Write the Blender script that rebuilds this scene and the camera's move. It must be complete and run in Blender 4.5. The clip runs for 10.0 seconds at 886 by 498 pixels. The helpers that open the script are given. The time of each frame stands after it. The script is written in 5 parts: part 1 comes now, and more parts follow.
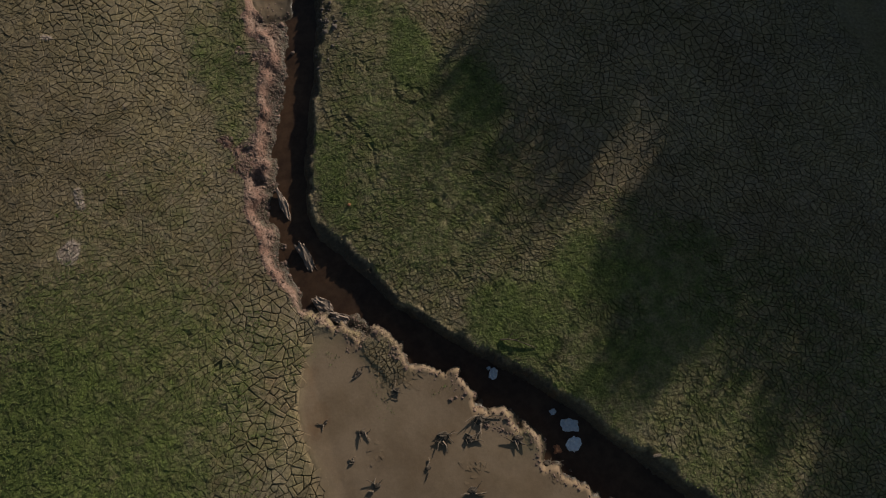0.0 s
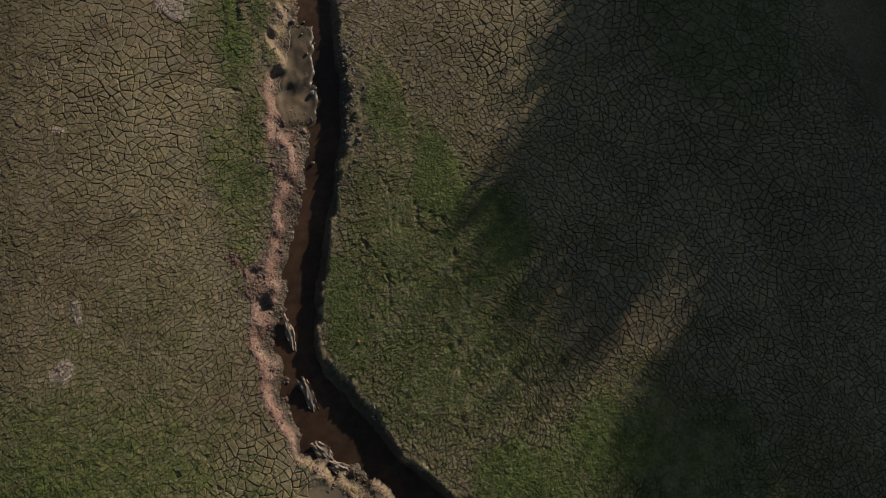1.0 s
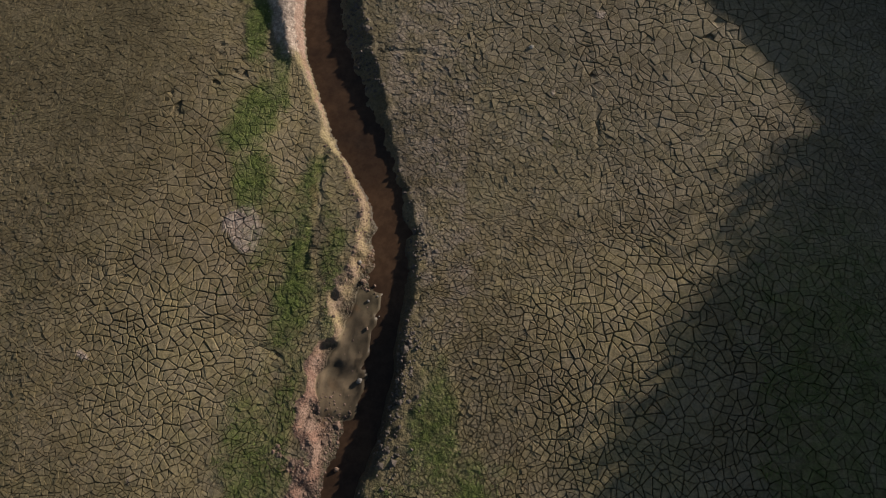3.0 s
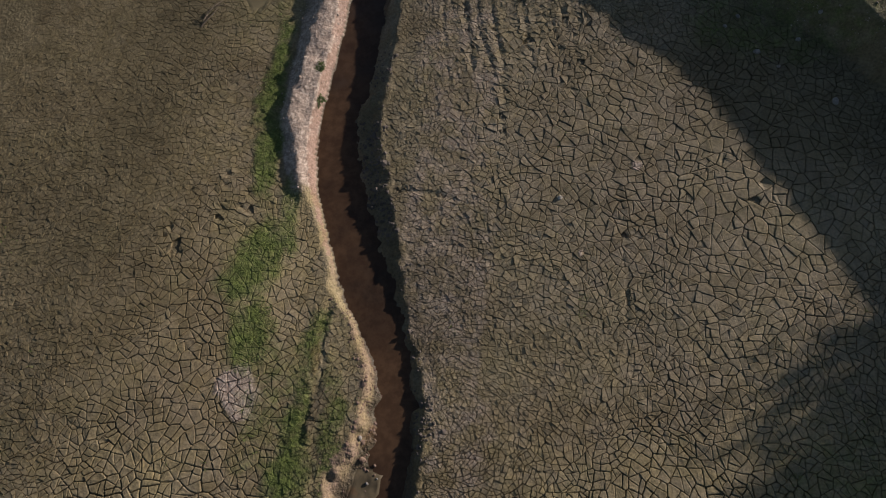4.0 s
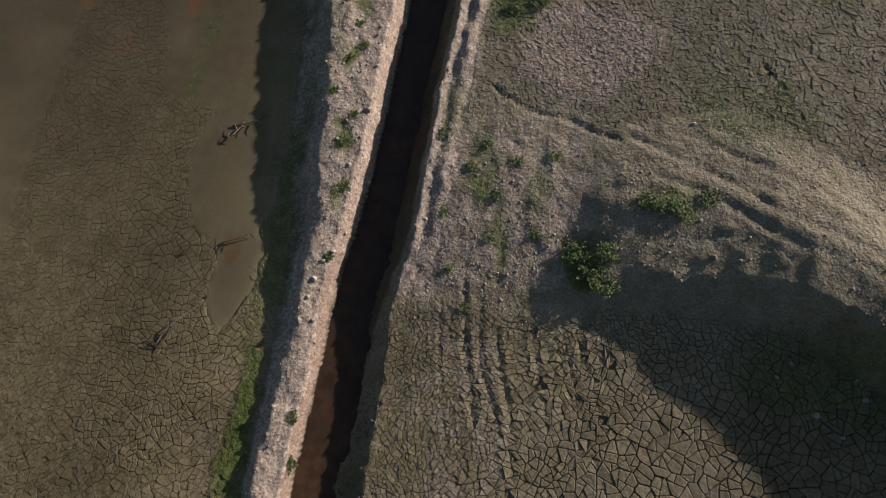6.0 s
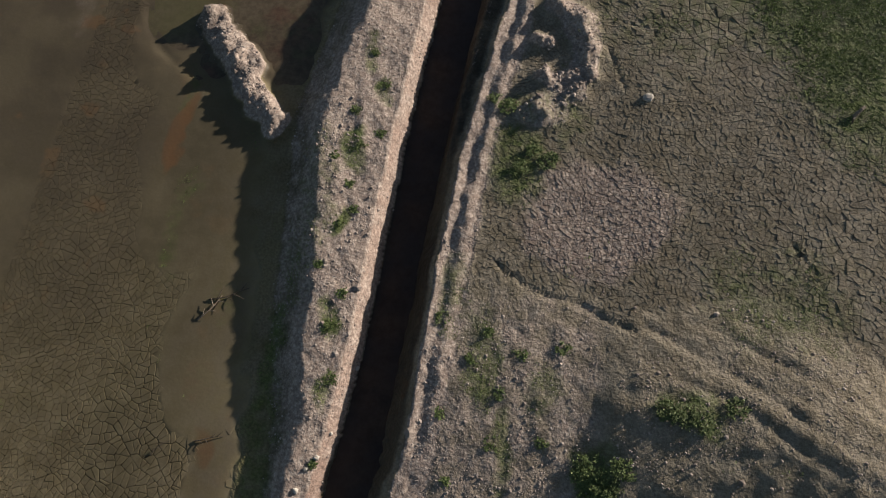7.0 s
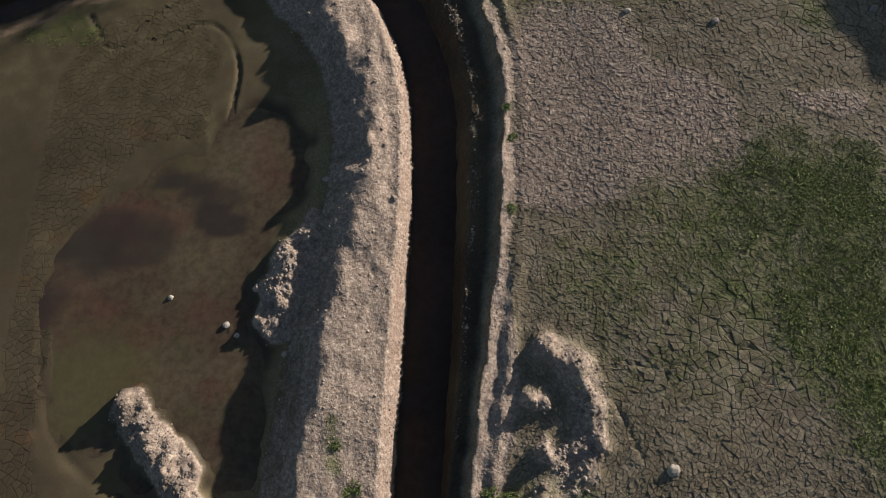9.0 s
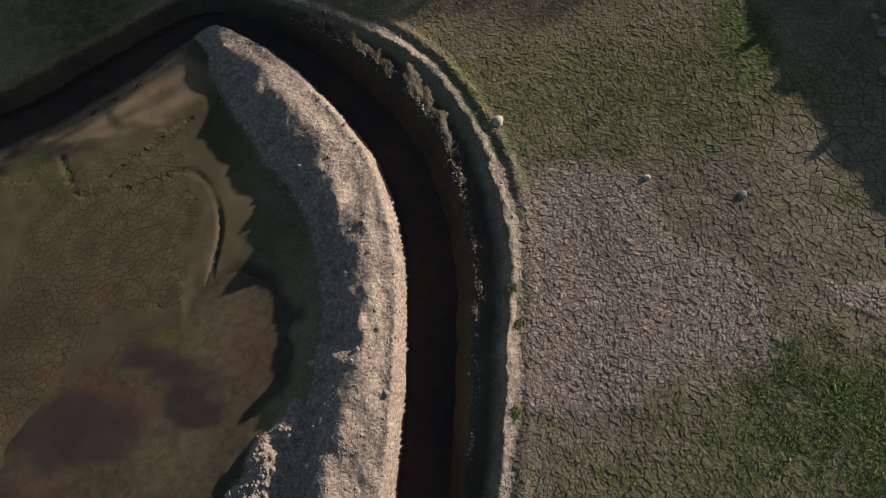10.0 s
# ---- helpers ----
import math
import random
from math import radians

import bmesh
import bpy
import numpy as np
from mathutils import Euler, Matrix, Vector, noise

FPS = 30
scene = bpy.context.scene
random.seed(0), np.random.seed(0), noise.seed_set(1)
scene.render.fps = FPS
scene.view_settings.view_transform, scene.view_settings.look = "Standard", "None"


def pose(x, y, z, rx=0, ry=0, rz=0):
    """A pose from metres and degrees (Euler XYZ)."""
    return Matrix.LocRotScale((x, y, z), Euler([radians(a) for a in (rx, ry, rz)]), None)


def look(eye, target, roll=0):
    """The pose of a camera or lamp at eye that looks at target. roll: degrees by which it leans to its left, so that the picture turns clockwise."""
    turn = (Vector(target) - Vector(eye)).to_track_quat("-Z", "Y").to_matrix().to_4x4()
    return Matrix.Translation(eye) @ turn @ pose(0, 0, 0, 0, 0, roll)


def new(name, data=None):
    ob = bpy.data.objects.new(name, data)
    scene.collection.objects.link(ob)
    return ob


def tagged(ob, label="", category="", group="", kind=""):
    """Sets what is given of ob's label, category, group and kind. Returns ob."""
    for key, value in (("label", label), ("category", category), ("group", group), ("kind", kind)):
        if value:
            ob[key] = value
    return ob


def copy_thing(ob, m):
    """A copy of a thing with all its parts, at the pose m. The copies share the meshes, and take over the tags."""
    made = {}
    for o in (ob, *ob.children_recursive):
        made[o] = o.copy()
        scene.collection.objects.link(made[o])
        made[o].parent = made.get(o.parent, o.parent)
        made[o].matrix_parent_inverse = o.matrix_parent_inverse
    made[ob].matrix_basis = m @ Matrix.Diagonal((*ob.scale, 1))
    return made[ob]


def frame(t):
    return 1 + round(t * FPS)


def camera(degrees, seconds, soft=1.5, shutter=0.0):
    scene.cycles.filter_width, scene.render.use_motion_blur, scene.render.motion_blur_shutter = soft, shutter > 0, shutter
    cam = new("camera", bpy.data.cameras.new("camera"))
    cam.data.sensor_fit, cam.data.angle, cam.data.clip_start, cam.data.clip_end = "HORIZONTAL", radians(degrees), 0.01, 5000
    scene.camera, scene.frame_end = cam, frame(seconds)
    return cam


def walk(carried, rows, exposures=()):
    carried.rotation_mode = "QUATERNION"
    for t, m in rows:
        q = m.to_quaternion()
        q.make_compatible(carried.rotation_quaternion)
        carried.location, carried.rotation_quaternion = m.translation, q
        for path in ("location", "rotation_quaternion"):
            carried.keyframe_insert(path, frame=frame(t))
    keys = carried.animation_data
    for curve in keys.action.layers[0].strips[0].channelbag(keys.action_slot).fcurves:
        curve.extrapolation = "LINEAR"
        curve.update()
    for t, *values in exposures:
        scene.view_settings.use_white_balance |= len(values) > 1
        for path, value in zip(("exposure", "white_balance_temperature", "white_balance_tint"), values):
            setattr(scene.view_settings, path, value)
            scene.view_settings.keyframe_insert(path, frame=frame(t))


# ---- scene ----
cam = camera(74.1, 10.0, soft=1.15)
PATH = [
    (0, (-0.299, 0.181, 19.917), (-0.174, 0.709, 17.992), -5.1),
    (0.5, (0.362, 2.597, 19.956), (0.456, 3.127, 18.030), -5.4),
    (1, (1.025, 5.193, 19.976), (1.104, 5.733, 18.052), -5.4),
    (1.5, (1.513, 8.015, 20.006), (1.548, 8.565, 18.084), -5.9),
    (2, (1.897, 10.929, 20.054), (1.911, 11.487, 18.134), -5.9),
    (2.5, (2.111, 13.967, 20.137), (2.085, 14.534, 18.219), -6.1),
    (2.7, (2.106, 15.198, 20.168), (2.046, 15.765, 18.251), -6.6),
    (3.8, (1.471, 21.936, 20.219), (1.346, 22.5, 18.305), -6.4),
    (4, (1.376, 23.193, 20.229), (1.247, 23.759, 18.315), -6.5),
    (4.5, (1.066, 26.399, 20.268), (0.934, 26.969, 18.356), -6.6),
    (5, (0.702, 29.733, 20.298), (0.57, 30.305, 18.386), -6.4),
    (5.2, (0.566, 31.102, 20.311), (0.433, 31.674, 18.4), -6.5),
    (6.3, (-0.132, 38.833, 20.316), (-0.277, 39.414, 18.407), -7.2),
    (6.5, (-0.284, 40.223, 20.321), (-0.428, 40.806, 18.413), -7.1),
    (7, (-0.704, 43.744, 20.306), (-0.846, 44.334, 18.4), -6.6),
    (7.5, (-1.133, 47.338, 20.324), (-1.274, 47.936, 18.421), -6.3),
    (8, (-1.52, 50.995, 20.36), (-1.659, 51.602, 18.459), -6.1),
    (8.5, (-1.809, 54.647, 20.379), (-1.936, 55.266, 18.482), -6.1),
    (8.6, (-1.841, 55.344, 20.383), (-1.954, 55.97, 18.486), -6.2),
    (8.9, (-1.886, 57.331, 20.423), (-1.932, 57.951, 18.522), -5.2),
    (9, (-1.891, 58.006, 20.427), (-1.926, 58.631, 18.527), -5.0),
    (9.5, (-1.904, 61.466, 20.42), (-1.914, 62.103, 18.524), -3.4),
    (10, (-1.873, 64.922, 20.456), (-1.894, 65.578, 18.566), -2.2),
]
walk(cam, [(t, look(eye, target, roll)) for t, eye, target, roll in PATH], [(0.0, 0.07, 6400, 10), (1.5, 0.25, 6500, 10), (2.5, 0.35, 6500, 10), (4.5, 0.54, 6150, 15), (6.5, 0.59, 6250, 10), (8.0, 0.60, 6300, 11), (10.0, 0.54, 6450, 9)])

# ---- light ----
SUN_FROM = Vector((0.793, 0.609, 0.0)).normalized()
SUN_UP = radians(12.0)
sun_dir = Vector((SUN_FROM.x * math.cos(SUN_UP), SUN_FROM.y * math.cos(SUN_UP), math.sin(SUN_UP)))
sun = new("sun", bpy.data.lights.new("sun", "SUN"))
sun.data.energy, sun.data.angle, sun.data.color = 4.45, radians(0.8), (1.0, 0.88, 0.75)
sun.matrix_world = look(sun_dir * 120, (0, 0, 0))
world = bpy.data.worlds.new("sky")
scene.world = world
world.use_nodes = True
wn = world.node_tree.nodes
sky = wn.new("ShaderNodeTexSky")
sky.sky_type, sky.sun_disc = "NISHITA", False
sky.sun_elevation, sky.sun_rotation = SUN_UP, math.atan2(SUN_FROM.x, SUN_FROM.y)
world.node_tree.links.new(sky.outputs[0], wn["Background"].inputs[0])
wn["Background"].inputs[1].default_value = 0.045

# ---- numeric noise ----
_rng = np.random.RandomState(7)
_perm = np.concatenate([_rng.permutation(256)] * 3)
_val = _rng.rand(256)


def vnoise(x, y):
    """Smooth value noise, 0 to 1."""
    xi, yi = np.floor(x).astype(int), np.floor(y).astype(int)
    fx, fy = x - xi, y - yi
    fx, fy = fx * fx * (3 - 2 * fx), fy * fy * (3 - 2 * fy)

    def h(a, b):
        return _val[_perm[_perm[a & 255] + (b & 255)]]
    return (h(xi, yi) * (1 - fx) + h(xi + 1, yi) * fx) * (1 - fy) + (h(xi, yi + 1) * (1 - fx) + h(xi + 1, yi + 1) * fx) * fy


def fbm(x, y, size, octaves=4, shift=0.0):
    """Layered noise, about -1 to 1, largest features of that many metres."""
    out, amp, tot = 0.0, 1.0, 0.0
    for i in range(octaves):
        k = 2.03 ** i / size
        out = out + amp * (vnoise(x * k + shift + 17.3 * i, y * k + shift * 1.7 + 9.1 * i) * 2 - 1)
        tot += amp
        amp *= 0.5
    return out / tot * 1.6


def sst(x, a, b):
    t = np.clip((x - a) / (b - a), 0, 1)
    return t * t * (3 - 2 * t)


def spline(pts, step=0.22):
    """A smooth line through knots: samples, and each sample's knot number."""
    p = np.array(pts, float)
    out, ks = [], []
    for i in range(len(p) - 1):
        a, b, c, d = p[max(i - 1, 0)], p[i], p[i + 1], p[min(i + 2, len(p) - 1)]
        n = max(2, int(np.linalg.norm(c - b) / step))
        t = (np.arange(n) / n)[:, None]
        out.append(0.5 * (2 * b + (c - a) * t + (2 * a - 5 * b + 4 * c - d) * t ** 2 + (3 * b - a - 3 * c + d) * t ** 3))
        ks.append(i + t[:, 0])
    return np.vstack(out + [p[-1:]]), np.concatenate(ks + [[len(p) - 1.0]])


def to_line(x, y, s):
    """Distance to a sampled line, its sign (left of its direction is positive) and the nearest sample."""
    tang = np.gradient(s, axis=0)
    n = len(x)
    best, idx = np.empty(n), np.empty(n, int)
    for i in range(0, n, 20000):
        d = (x[i:i + 20000, None] - s[None, :, 0]) ** 2 + (y[i:i + 20000, None] - s[None, :, 1]) ** 2
        j = d.argmin(1)
        idx[i:i + 20000], best[i:i + 20000] = j, d[np.arange(len(j)), j]
    vx, vy = x - s[idx, 0], y - s[idx, 1]
    side = tang[idx, 0] * vy - tang[idx, 1] * vx
    return np.sqrt(best) * np.where(side >= 0, 1, -1), idx


# ---- the plan: the ditch, from its foot to its bend ----
LEFT_EDGE = [(8.68, -12.29), (3.27, -3.18), (1.8, -0.79), (-0.09, 1.31), (-2.53, 4.35), (-3.76, 5.72), (-4.21, 8.45), (-3.63, 11.72), (-2.59, 14.27), (-1.95, 16.84),
             (-1.56, 19.32), (-1.42, 22.2), (-1.8, 24.7), (-3.25, 27), (-4.4, 29.4), (-5.2, 31.6), (-5.5, 34), (-5.35, 37.5), (-5.2, 40.7), (-4.9, 43.3),
             (-4.6, 47), (-4.4, 51.7), (-4.25, 55.4), (-3.9, 60), (-3.55, 65), (-3.4, 68.8), (-3.6, 72.3), (-4.6, 75.8), (-6.4, 78.4), (-9.0, 81.1),
             (-11.9, 82.8), (-13.9, 82.0), (-16.8, 79.6), (-21, 77.0), (-32, 73)]
RIGHT_EDGE = [(11.23, -11.42), (5.47, -3.3), (3.61, -0.59), (1.43, 1.73), (-0.93, 4.36), (-1.91, 6.52), (-2.91, 8.38), (-2.13, 11.64), (-1.19, 14.19), (-0.35, 16.75),
              (-0.01, 19.23), (.12, 22.1), (-.2, 24.6), (-.95, 26.7), (-1.72, 29.4), (-2.4, 31.7), (-3.1, 34), (-3.0, 37.5), (-3.0, 40.5), (-2.65, 43.3),
              (-2.5, 47), (-2.2, 51.7), (-1.8, 55.6), (-1.0, 60), (-.2, 65), (.2, 68.8), (.35, 72.3), (-.3, 75.5), (-1.6, 78.4), (-4.0, 81.2),
              (-8, 83.2), (-12.5, 84.6), (-17.3, 81.6), (-21.6, 78.8), (-32, 75)]


def water_level(y):
    return np.interp(y, [0, 20, 26, 31, 42, 50, 90], [-.32, -.34, -.5, -.74, -.86, -1.0, -1.02])


SL, KL = spline(LEFT_EDGE)
SR, KR = spline(RIGHT_EDGE)


def along(k, *pairs):
    return np.interp(k, [p[0] for p in pairs], [p[1] for p in pairs])


# heaps of spoil: place, reach, height
LUMPS = [(-13.4, 59.5, .5, .34), (-12.8, 58.7, .6, .36), (-12.2, 57.8, .55, .33), (-11.5, 57.1, .6, .36), (-10.9, 56.1, .5, .32), (-10.2, 55.3, .5, .3), (-9.6, 54.7, .45, .3),
         (1.2, 61.0, .5, .22), (2.1, 60.2, .55, .2), (2.5, 59.2, .55, .2), (2.4, 58.2, .55, .22), (1.9, 57.2, .55, .2), (1.2, 56.2, .55, .2), (.5, 55.8, .5, .22), (.7, 59.2, .35, .22), (.9, 57.6, .35, .25),
         (-7.9, 64.7, .7, .2), (-8.7, 63.6, .6, .17), (-7.7, 63.2, .7, .2), (-8.1, 62.1, .7, .2), (-7.1, 66.0, .7, .2), (-10.2, 62.3, .22, .06), (-8.9, 62.6, .35, .16),
         (-6.0, 68.2, .55, .15), (-6.0, 70.2, .55, .13), (-5.7, 71.4, .4, .13), (-6.3, 73.0, .55, .12), (-7.0, 75.0, .6, .11), (-8.6, 77.0, .7, .09), (-9.8, 79.0, .7, .08), (-5.2, 69.2, .3, .2), (-6.0, 73.9, .35, .18)]
PONDS = [(-12.3, 64.9, 3.9, 4.6), (-15.2, 65.2, 1.7, 2.6), (-11.2, 60.0, 2.8, 3.8), (-14.7, 60.5, 1.6, 3.0), (-9.3, 69.0, 2.0, 3.0)]
WET_MUD = [(-12.2, 53.5, 2.6, 5.5), (-10.4, 46.5, 1.6, 4.5), (-9.3, 42.0, 1.0, 3.0), (-14.5, 59.0, 2.2, 4.0), (-10.5, 72.5, 1.6, 2.2), (-11.5, 76.5, .9, 1.8)]
GROOVES = [([(-3.75, 26.9), (-3.8, 25.4), (-3.65, 24.4), (-3.85, 23.3), (-3.95, 22.1)], .13, .045, .4),
           ([(-11.69, 21.87), (-8.45, 20.7), (-6.2, 19.57), (-4.34, 18.87)], .07, .05),
           ([(2.8, 41.3), (4.2, 36.6), (5.4, 34.3), (6.1, 32.6), (6.4, 31.1), (6.6, 28.8), (6.8, 26.1), (7.4, 24.6), (8.1, 23.3)], .07, .05),
           ([(.1, 41.5), (.3, 39.1), (.9, 37.6), (1.5, 35.9), (1.7, 34.2)], .09, .028, .5), ([(.6, 43.4), (.7, 41.0), (.9, 39.4), (1.4, 37.6), (1.75, 35.4)], .11, .033, .5),
           ([(-.6, 42.5), (-.3, 39.8), (.3, 37.0)], .10, .04, .5), ([(1.7, 42.5), (2.2, 39.5), (2.8, 37.0)], .10, .04, .5), ([(2.5, 41.8), (3.0, 39.6), (3.6, 37.8), (3.9, 36.4)], .08, .035, .5), ([(3.5, 40.9), (4.0, 39.0), (4.7, 37.2)], .08, .035, .5), ([(-1.3, 41.0), (-1.0, 38.2), (-.5, 36.0)], .08, .03, .5), ([(-2.2, 31.4), (-1.2, 31.45), (.1, 31.3)], .07, .06),
           ([(6.0, 63.0), (7.1, 61.6), (8.5, 59.4)], .07, .06), ([(5.4, 60.9), (7.0, 61.4)], .05, .04), ([(3.3, 59.1), (4.0, 57.3)], .08, .05),
           ([(9.9, 51.5), (10.7, 50.2), (11.5, 48.1), (12.2, 46.3)], .06, .05), ([(2.02, 12.51), (2.19, 10.1), (2.19, 8.2)], .06, .05), ([(-0.92, 11.87), (-0.29, 10.44), (-0.48, 8.84)], .05, .05), ([(2.65, 7.47), (3.07, 6.05), (4.22, 5.08)], .05, .05), ([(-0.11, 6.52), (0.85, 5.77), (1.18, 4.45)], .05, .05),
           ([(4.01, 8.6), (4.94, 7.15), (4.75, 5.56)], .05, .05), ([(-0.25, 14.84), (0.47, 13.4), (0.29, 12.01)], .05, .04), ([(0.59, 4.58), (1.97, 4.1), (2.5, 2.87)], .05, .05),
           ([(5.0, 48.0), (8.2, 46.5), (10.0, 45.3), (12.9, 44.0), (18, 41.5)], .16, .055, .3), ([(6.0, 46.4), (8.2, 45.5), (10.3, 44.2), (12.9, 43.3), (18, 40.7)], .15, .05, .3),
           ([(6.5, 48.4), (10.1, 46.8), (13.0, 45.2), (18, 42.6)], .15, .045, .3),
           ([(-17.5, 76.3), (-16.8, 75.0), (-16.3, 74.5), (-14.1, 75.0), (-12.4, 75.6), (-11.3, 74.9), (-10.7, 73.3), (-10.8, 71.9), (-10.9, 71.0)], .085, .09, 0),
           ([(-16.3, 74.5), (-15.1, 75.7), (-13.7, 77.0), (-12.5, 78.0)], .085, .08, 0), ([(-.2, 49.7), (.3, 49.3), (1.6, 48.7), (2.6, 48.6), (3.7, 48.1), (4.7, 47.8)], .10, .08, 0),
           ([(-17.3, 63.4), (-16.9, 60.8), (-15.9, 58.4), (-14.8, 57.3), (-13.4, 56.5)], .14, .07)]
# hoof prints: where the herds of them lie, their spread and how many
PIT_FIELDS = [(-7.9, 29.8, .9, .6, 34), (-7.25, 4.01, .35, .9, 16), (4.3, 40.0, .6, .5, 26), (4.9, 60.3, .7, .12, 9), (-9.8, 28.2, .4, .4, 10), (1.1, 12.16, .25, .2, 5), (10.9, 33.0, .8, 1.0, 14), (1.77, 9.62, 1.0, 1.5, 10)]
_r = random.Random(4)
PITS = [(_r.gauss(cx, sx), _r.gauss(cy, sy), _r.uniform(.05, .085)) for cx, cy, sx, sy, n in PIT_FIELDS for _ in range(n)]
MUDFLAT = [(-1.73, -1.3, 3.2, 3.4), (-3.78, 1.61, 1.3, 2.6), (0.66, -3.34, 3.0, 2.2), (-14.2, 79.6, 2.2, 1.4), (-16.8, 77.6, 1.6, .8)]
# green patches: place, reach, density
GREENS = [(-1.94, 9.63, 1.0, 2.4, .9), (1.05, 16.77, .7, 2.2, .8), (2.18, 13.51, .8, 2.0, 1.0), (3.72, 10.62, 1.6, 2.4, .9), (5.22, 3.23, 2.0, 1.6, 1.0), (2.68, 2.46, 1.8, 1.3, 1.0),
          (4.25, 0.07, 2.2, .7, 1.0), (7.67, -3.32, 2.6, 2.4, .75), (1.24, 9.15, 4.2, 6.0, .72), (5.92, 1.38, 5.0, 4.0, .75), (10.23, -2.36, 5, 5, .55), (-11.47, 3.84, 6, 5, .8), (-12.79, 3.51, 3.4, 3.4, 1.0), (-10.61, 1.29, 2.6, 2.8, .9),
          (-4.29, 21.57, .5, 3.0, .95), (-5.16, 14.81, .9, 3.6, .72), (-2.98, 21.7, .5, 3.0, .75), (-4.1, 15.95, .4, 3.0, .7), (-6.4, 25.3, .9, 1.3, 1.0), (-6.9, 28.2, .9, 1.7, 1.0), (-3.9, 25.4, .5, 1.5, .85), (-5.2, 23.0, .9, 2.2, .55),
          (-7.7, 36.0, .55, 2.6, 1.0), (-7.3, 32.4, .6, 1.7, 1.0), (-5.9, 29.8, .6, 1.6, .85), (3.3, 63.2, 2.2, 1.7, .62), (9.0, 64.5, 5.0, 3.6, .7), (11.3, 61.8, 2.6, 3.2, .8), (12.8, 59.5, 2.6, 4.5, .85), (12.5, 66, 2.5, 2.0, .9), (5.5, 60.5, 3.5, 2.5, .42),
          (-.2, 79.3, 2.2, 1.6, .62), (5.0, 78.5, 8.0, 3.4, .66), (10.2, 80.8, 1.3, 2.6, .95), (10.6, 66.7, 2.5, 2.2, .66), (12.7, 73.9, .9, 1.3, .7), (.3, 53.8, 1.0, 1.5, .8),
          (3.7, 42.9, .9, .8, 1.0), (6.4, 45.2, 1.0, .6, .8), (9.5, 49.5, 2.4, 2.2, .52), (-7.9, 45.0, .5, 2.5, .7), (-18, 60, 1.0, 3.5, .45), (-14.5, 79.5, 1.6, .6, .3),
          (-17.5, 83.0, 3.0, 2.0, .8), (-18.3, 75.6, 1.6, .7, .6), (-9.2, 8.72, 3.0, 4.0, .45), (14.39, 18.95, 3, 6, .6), (12.5, 40, 4, 1.6, .55), (-7.2, 51, .8, 4, .5), (-7.6, 42, .6, 3, .6), (1.2, 56.0, 2.0, 1.2, .5), (-5.9, 53.8, .45, .9, .95), (-6.1, 50.6, .4, .6, .95), (-5.8, 47.0, .35, .6, .95), (-5.4, 56.7, .3, .7, .8), (-5.5, 44.6, .3, .6, .85), (-6.2, 58.2, .4, .8, .7),
          (-13.6, 56.0, .35, 1.6, .8), (-12.4, 50.5, .3, 2.2, .7), (-10.0, 47.2, .8, .6, .6), (-.4, 46.3, .6, 1.6, .7), (.5, 43.5, .5, 1.5, .7), (-1.5, 48.5, .5, 1.6, .6), (1.8, 45.5, .8, 1.0, .6)]


def blobs(x, y, rows):
    """Union of soft ellipses, 0 outside to 1 within; ragged edges."""
    out = np.zeros_like(x)
    wx, wy = fbm(x, y, 1.6, 3, 3.1) * .45, fbm(x, y, 1.6, 3, 8.4) * .45
    for r in rows:
        d = ((x + wx - r[0]) / r[2]) ** 2 + ((y + wy - r[1]) / r[3]) ** 2
        out = np.maximum(out, (1 - sst(d, .1, 2.2) if len(r) > 4 else 1 - sst(d, .45, 1.5)) * (r[4] if len(r) > 4 else 1))
    return out


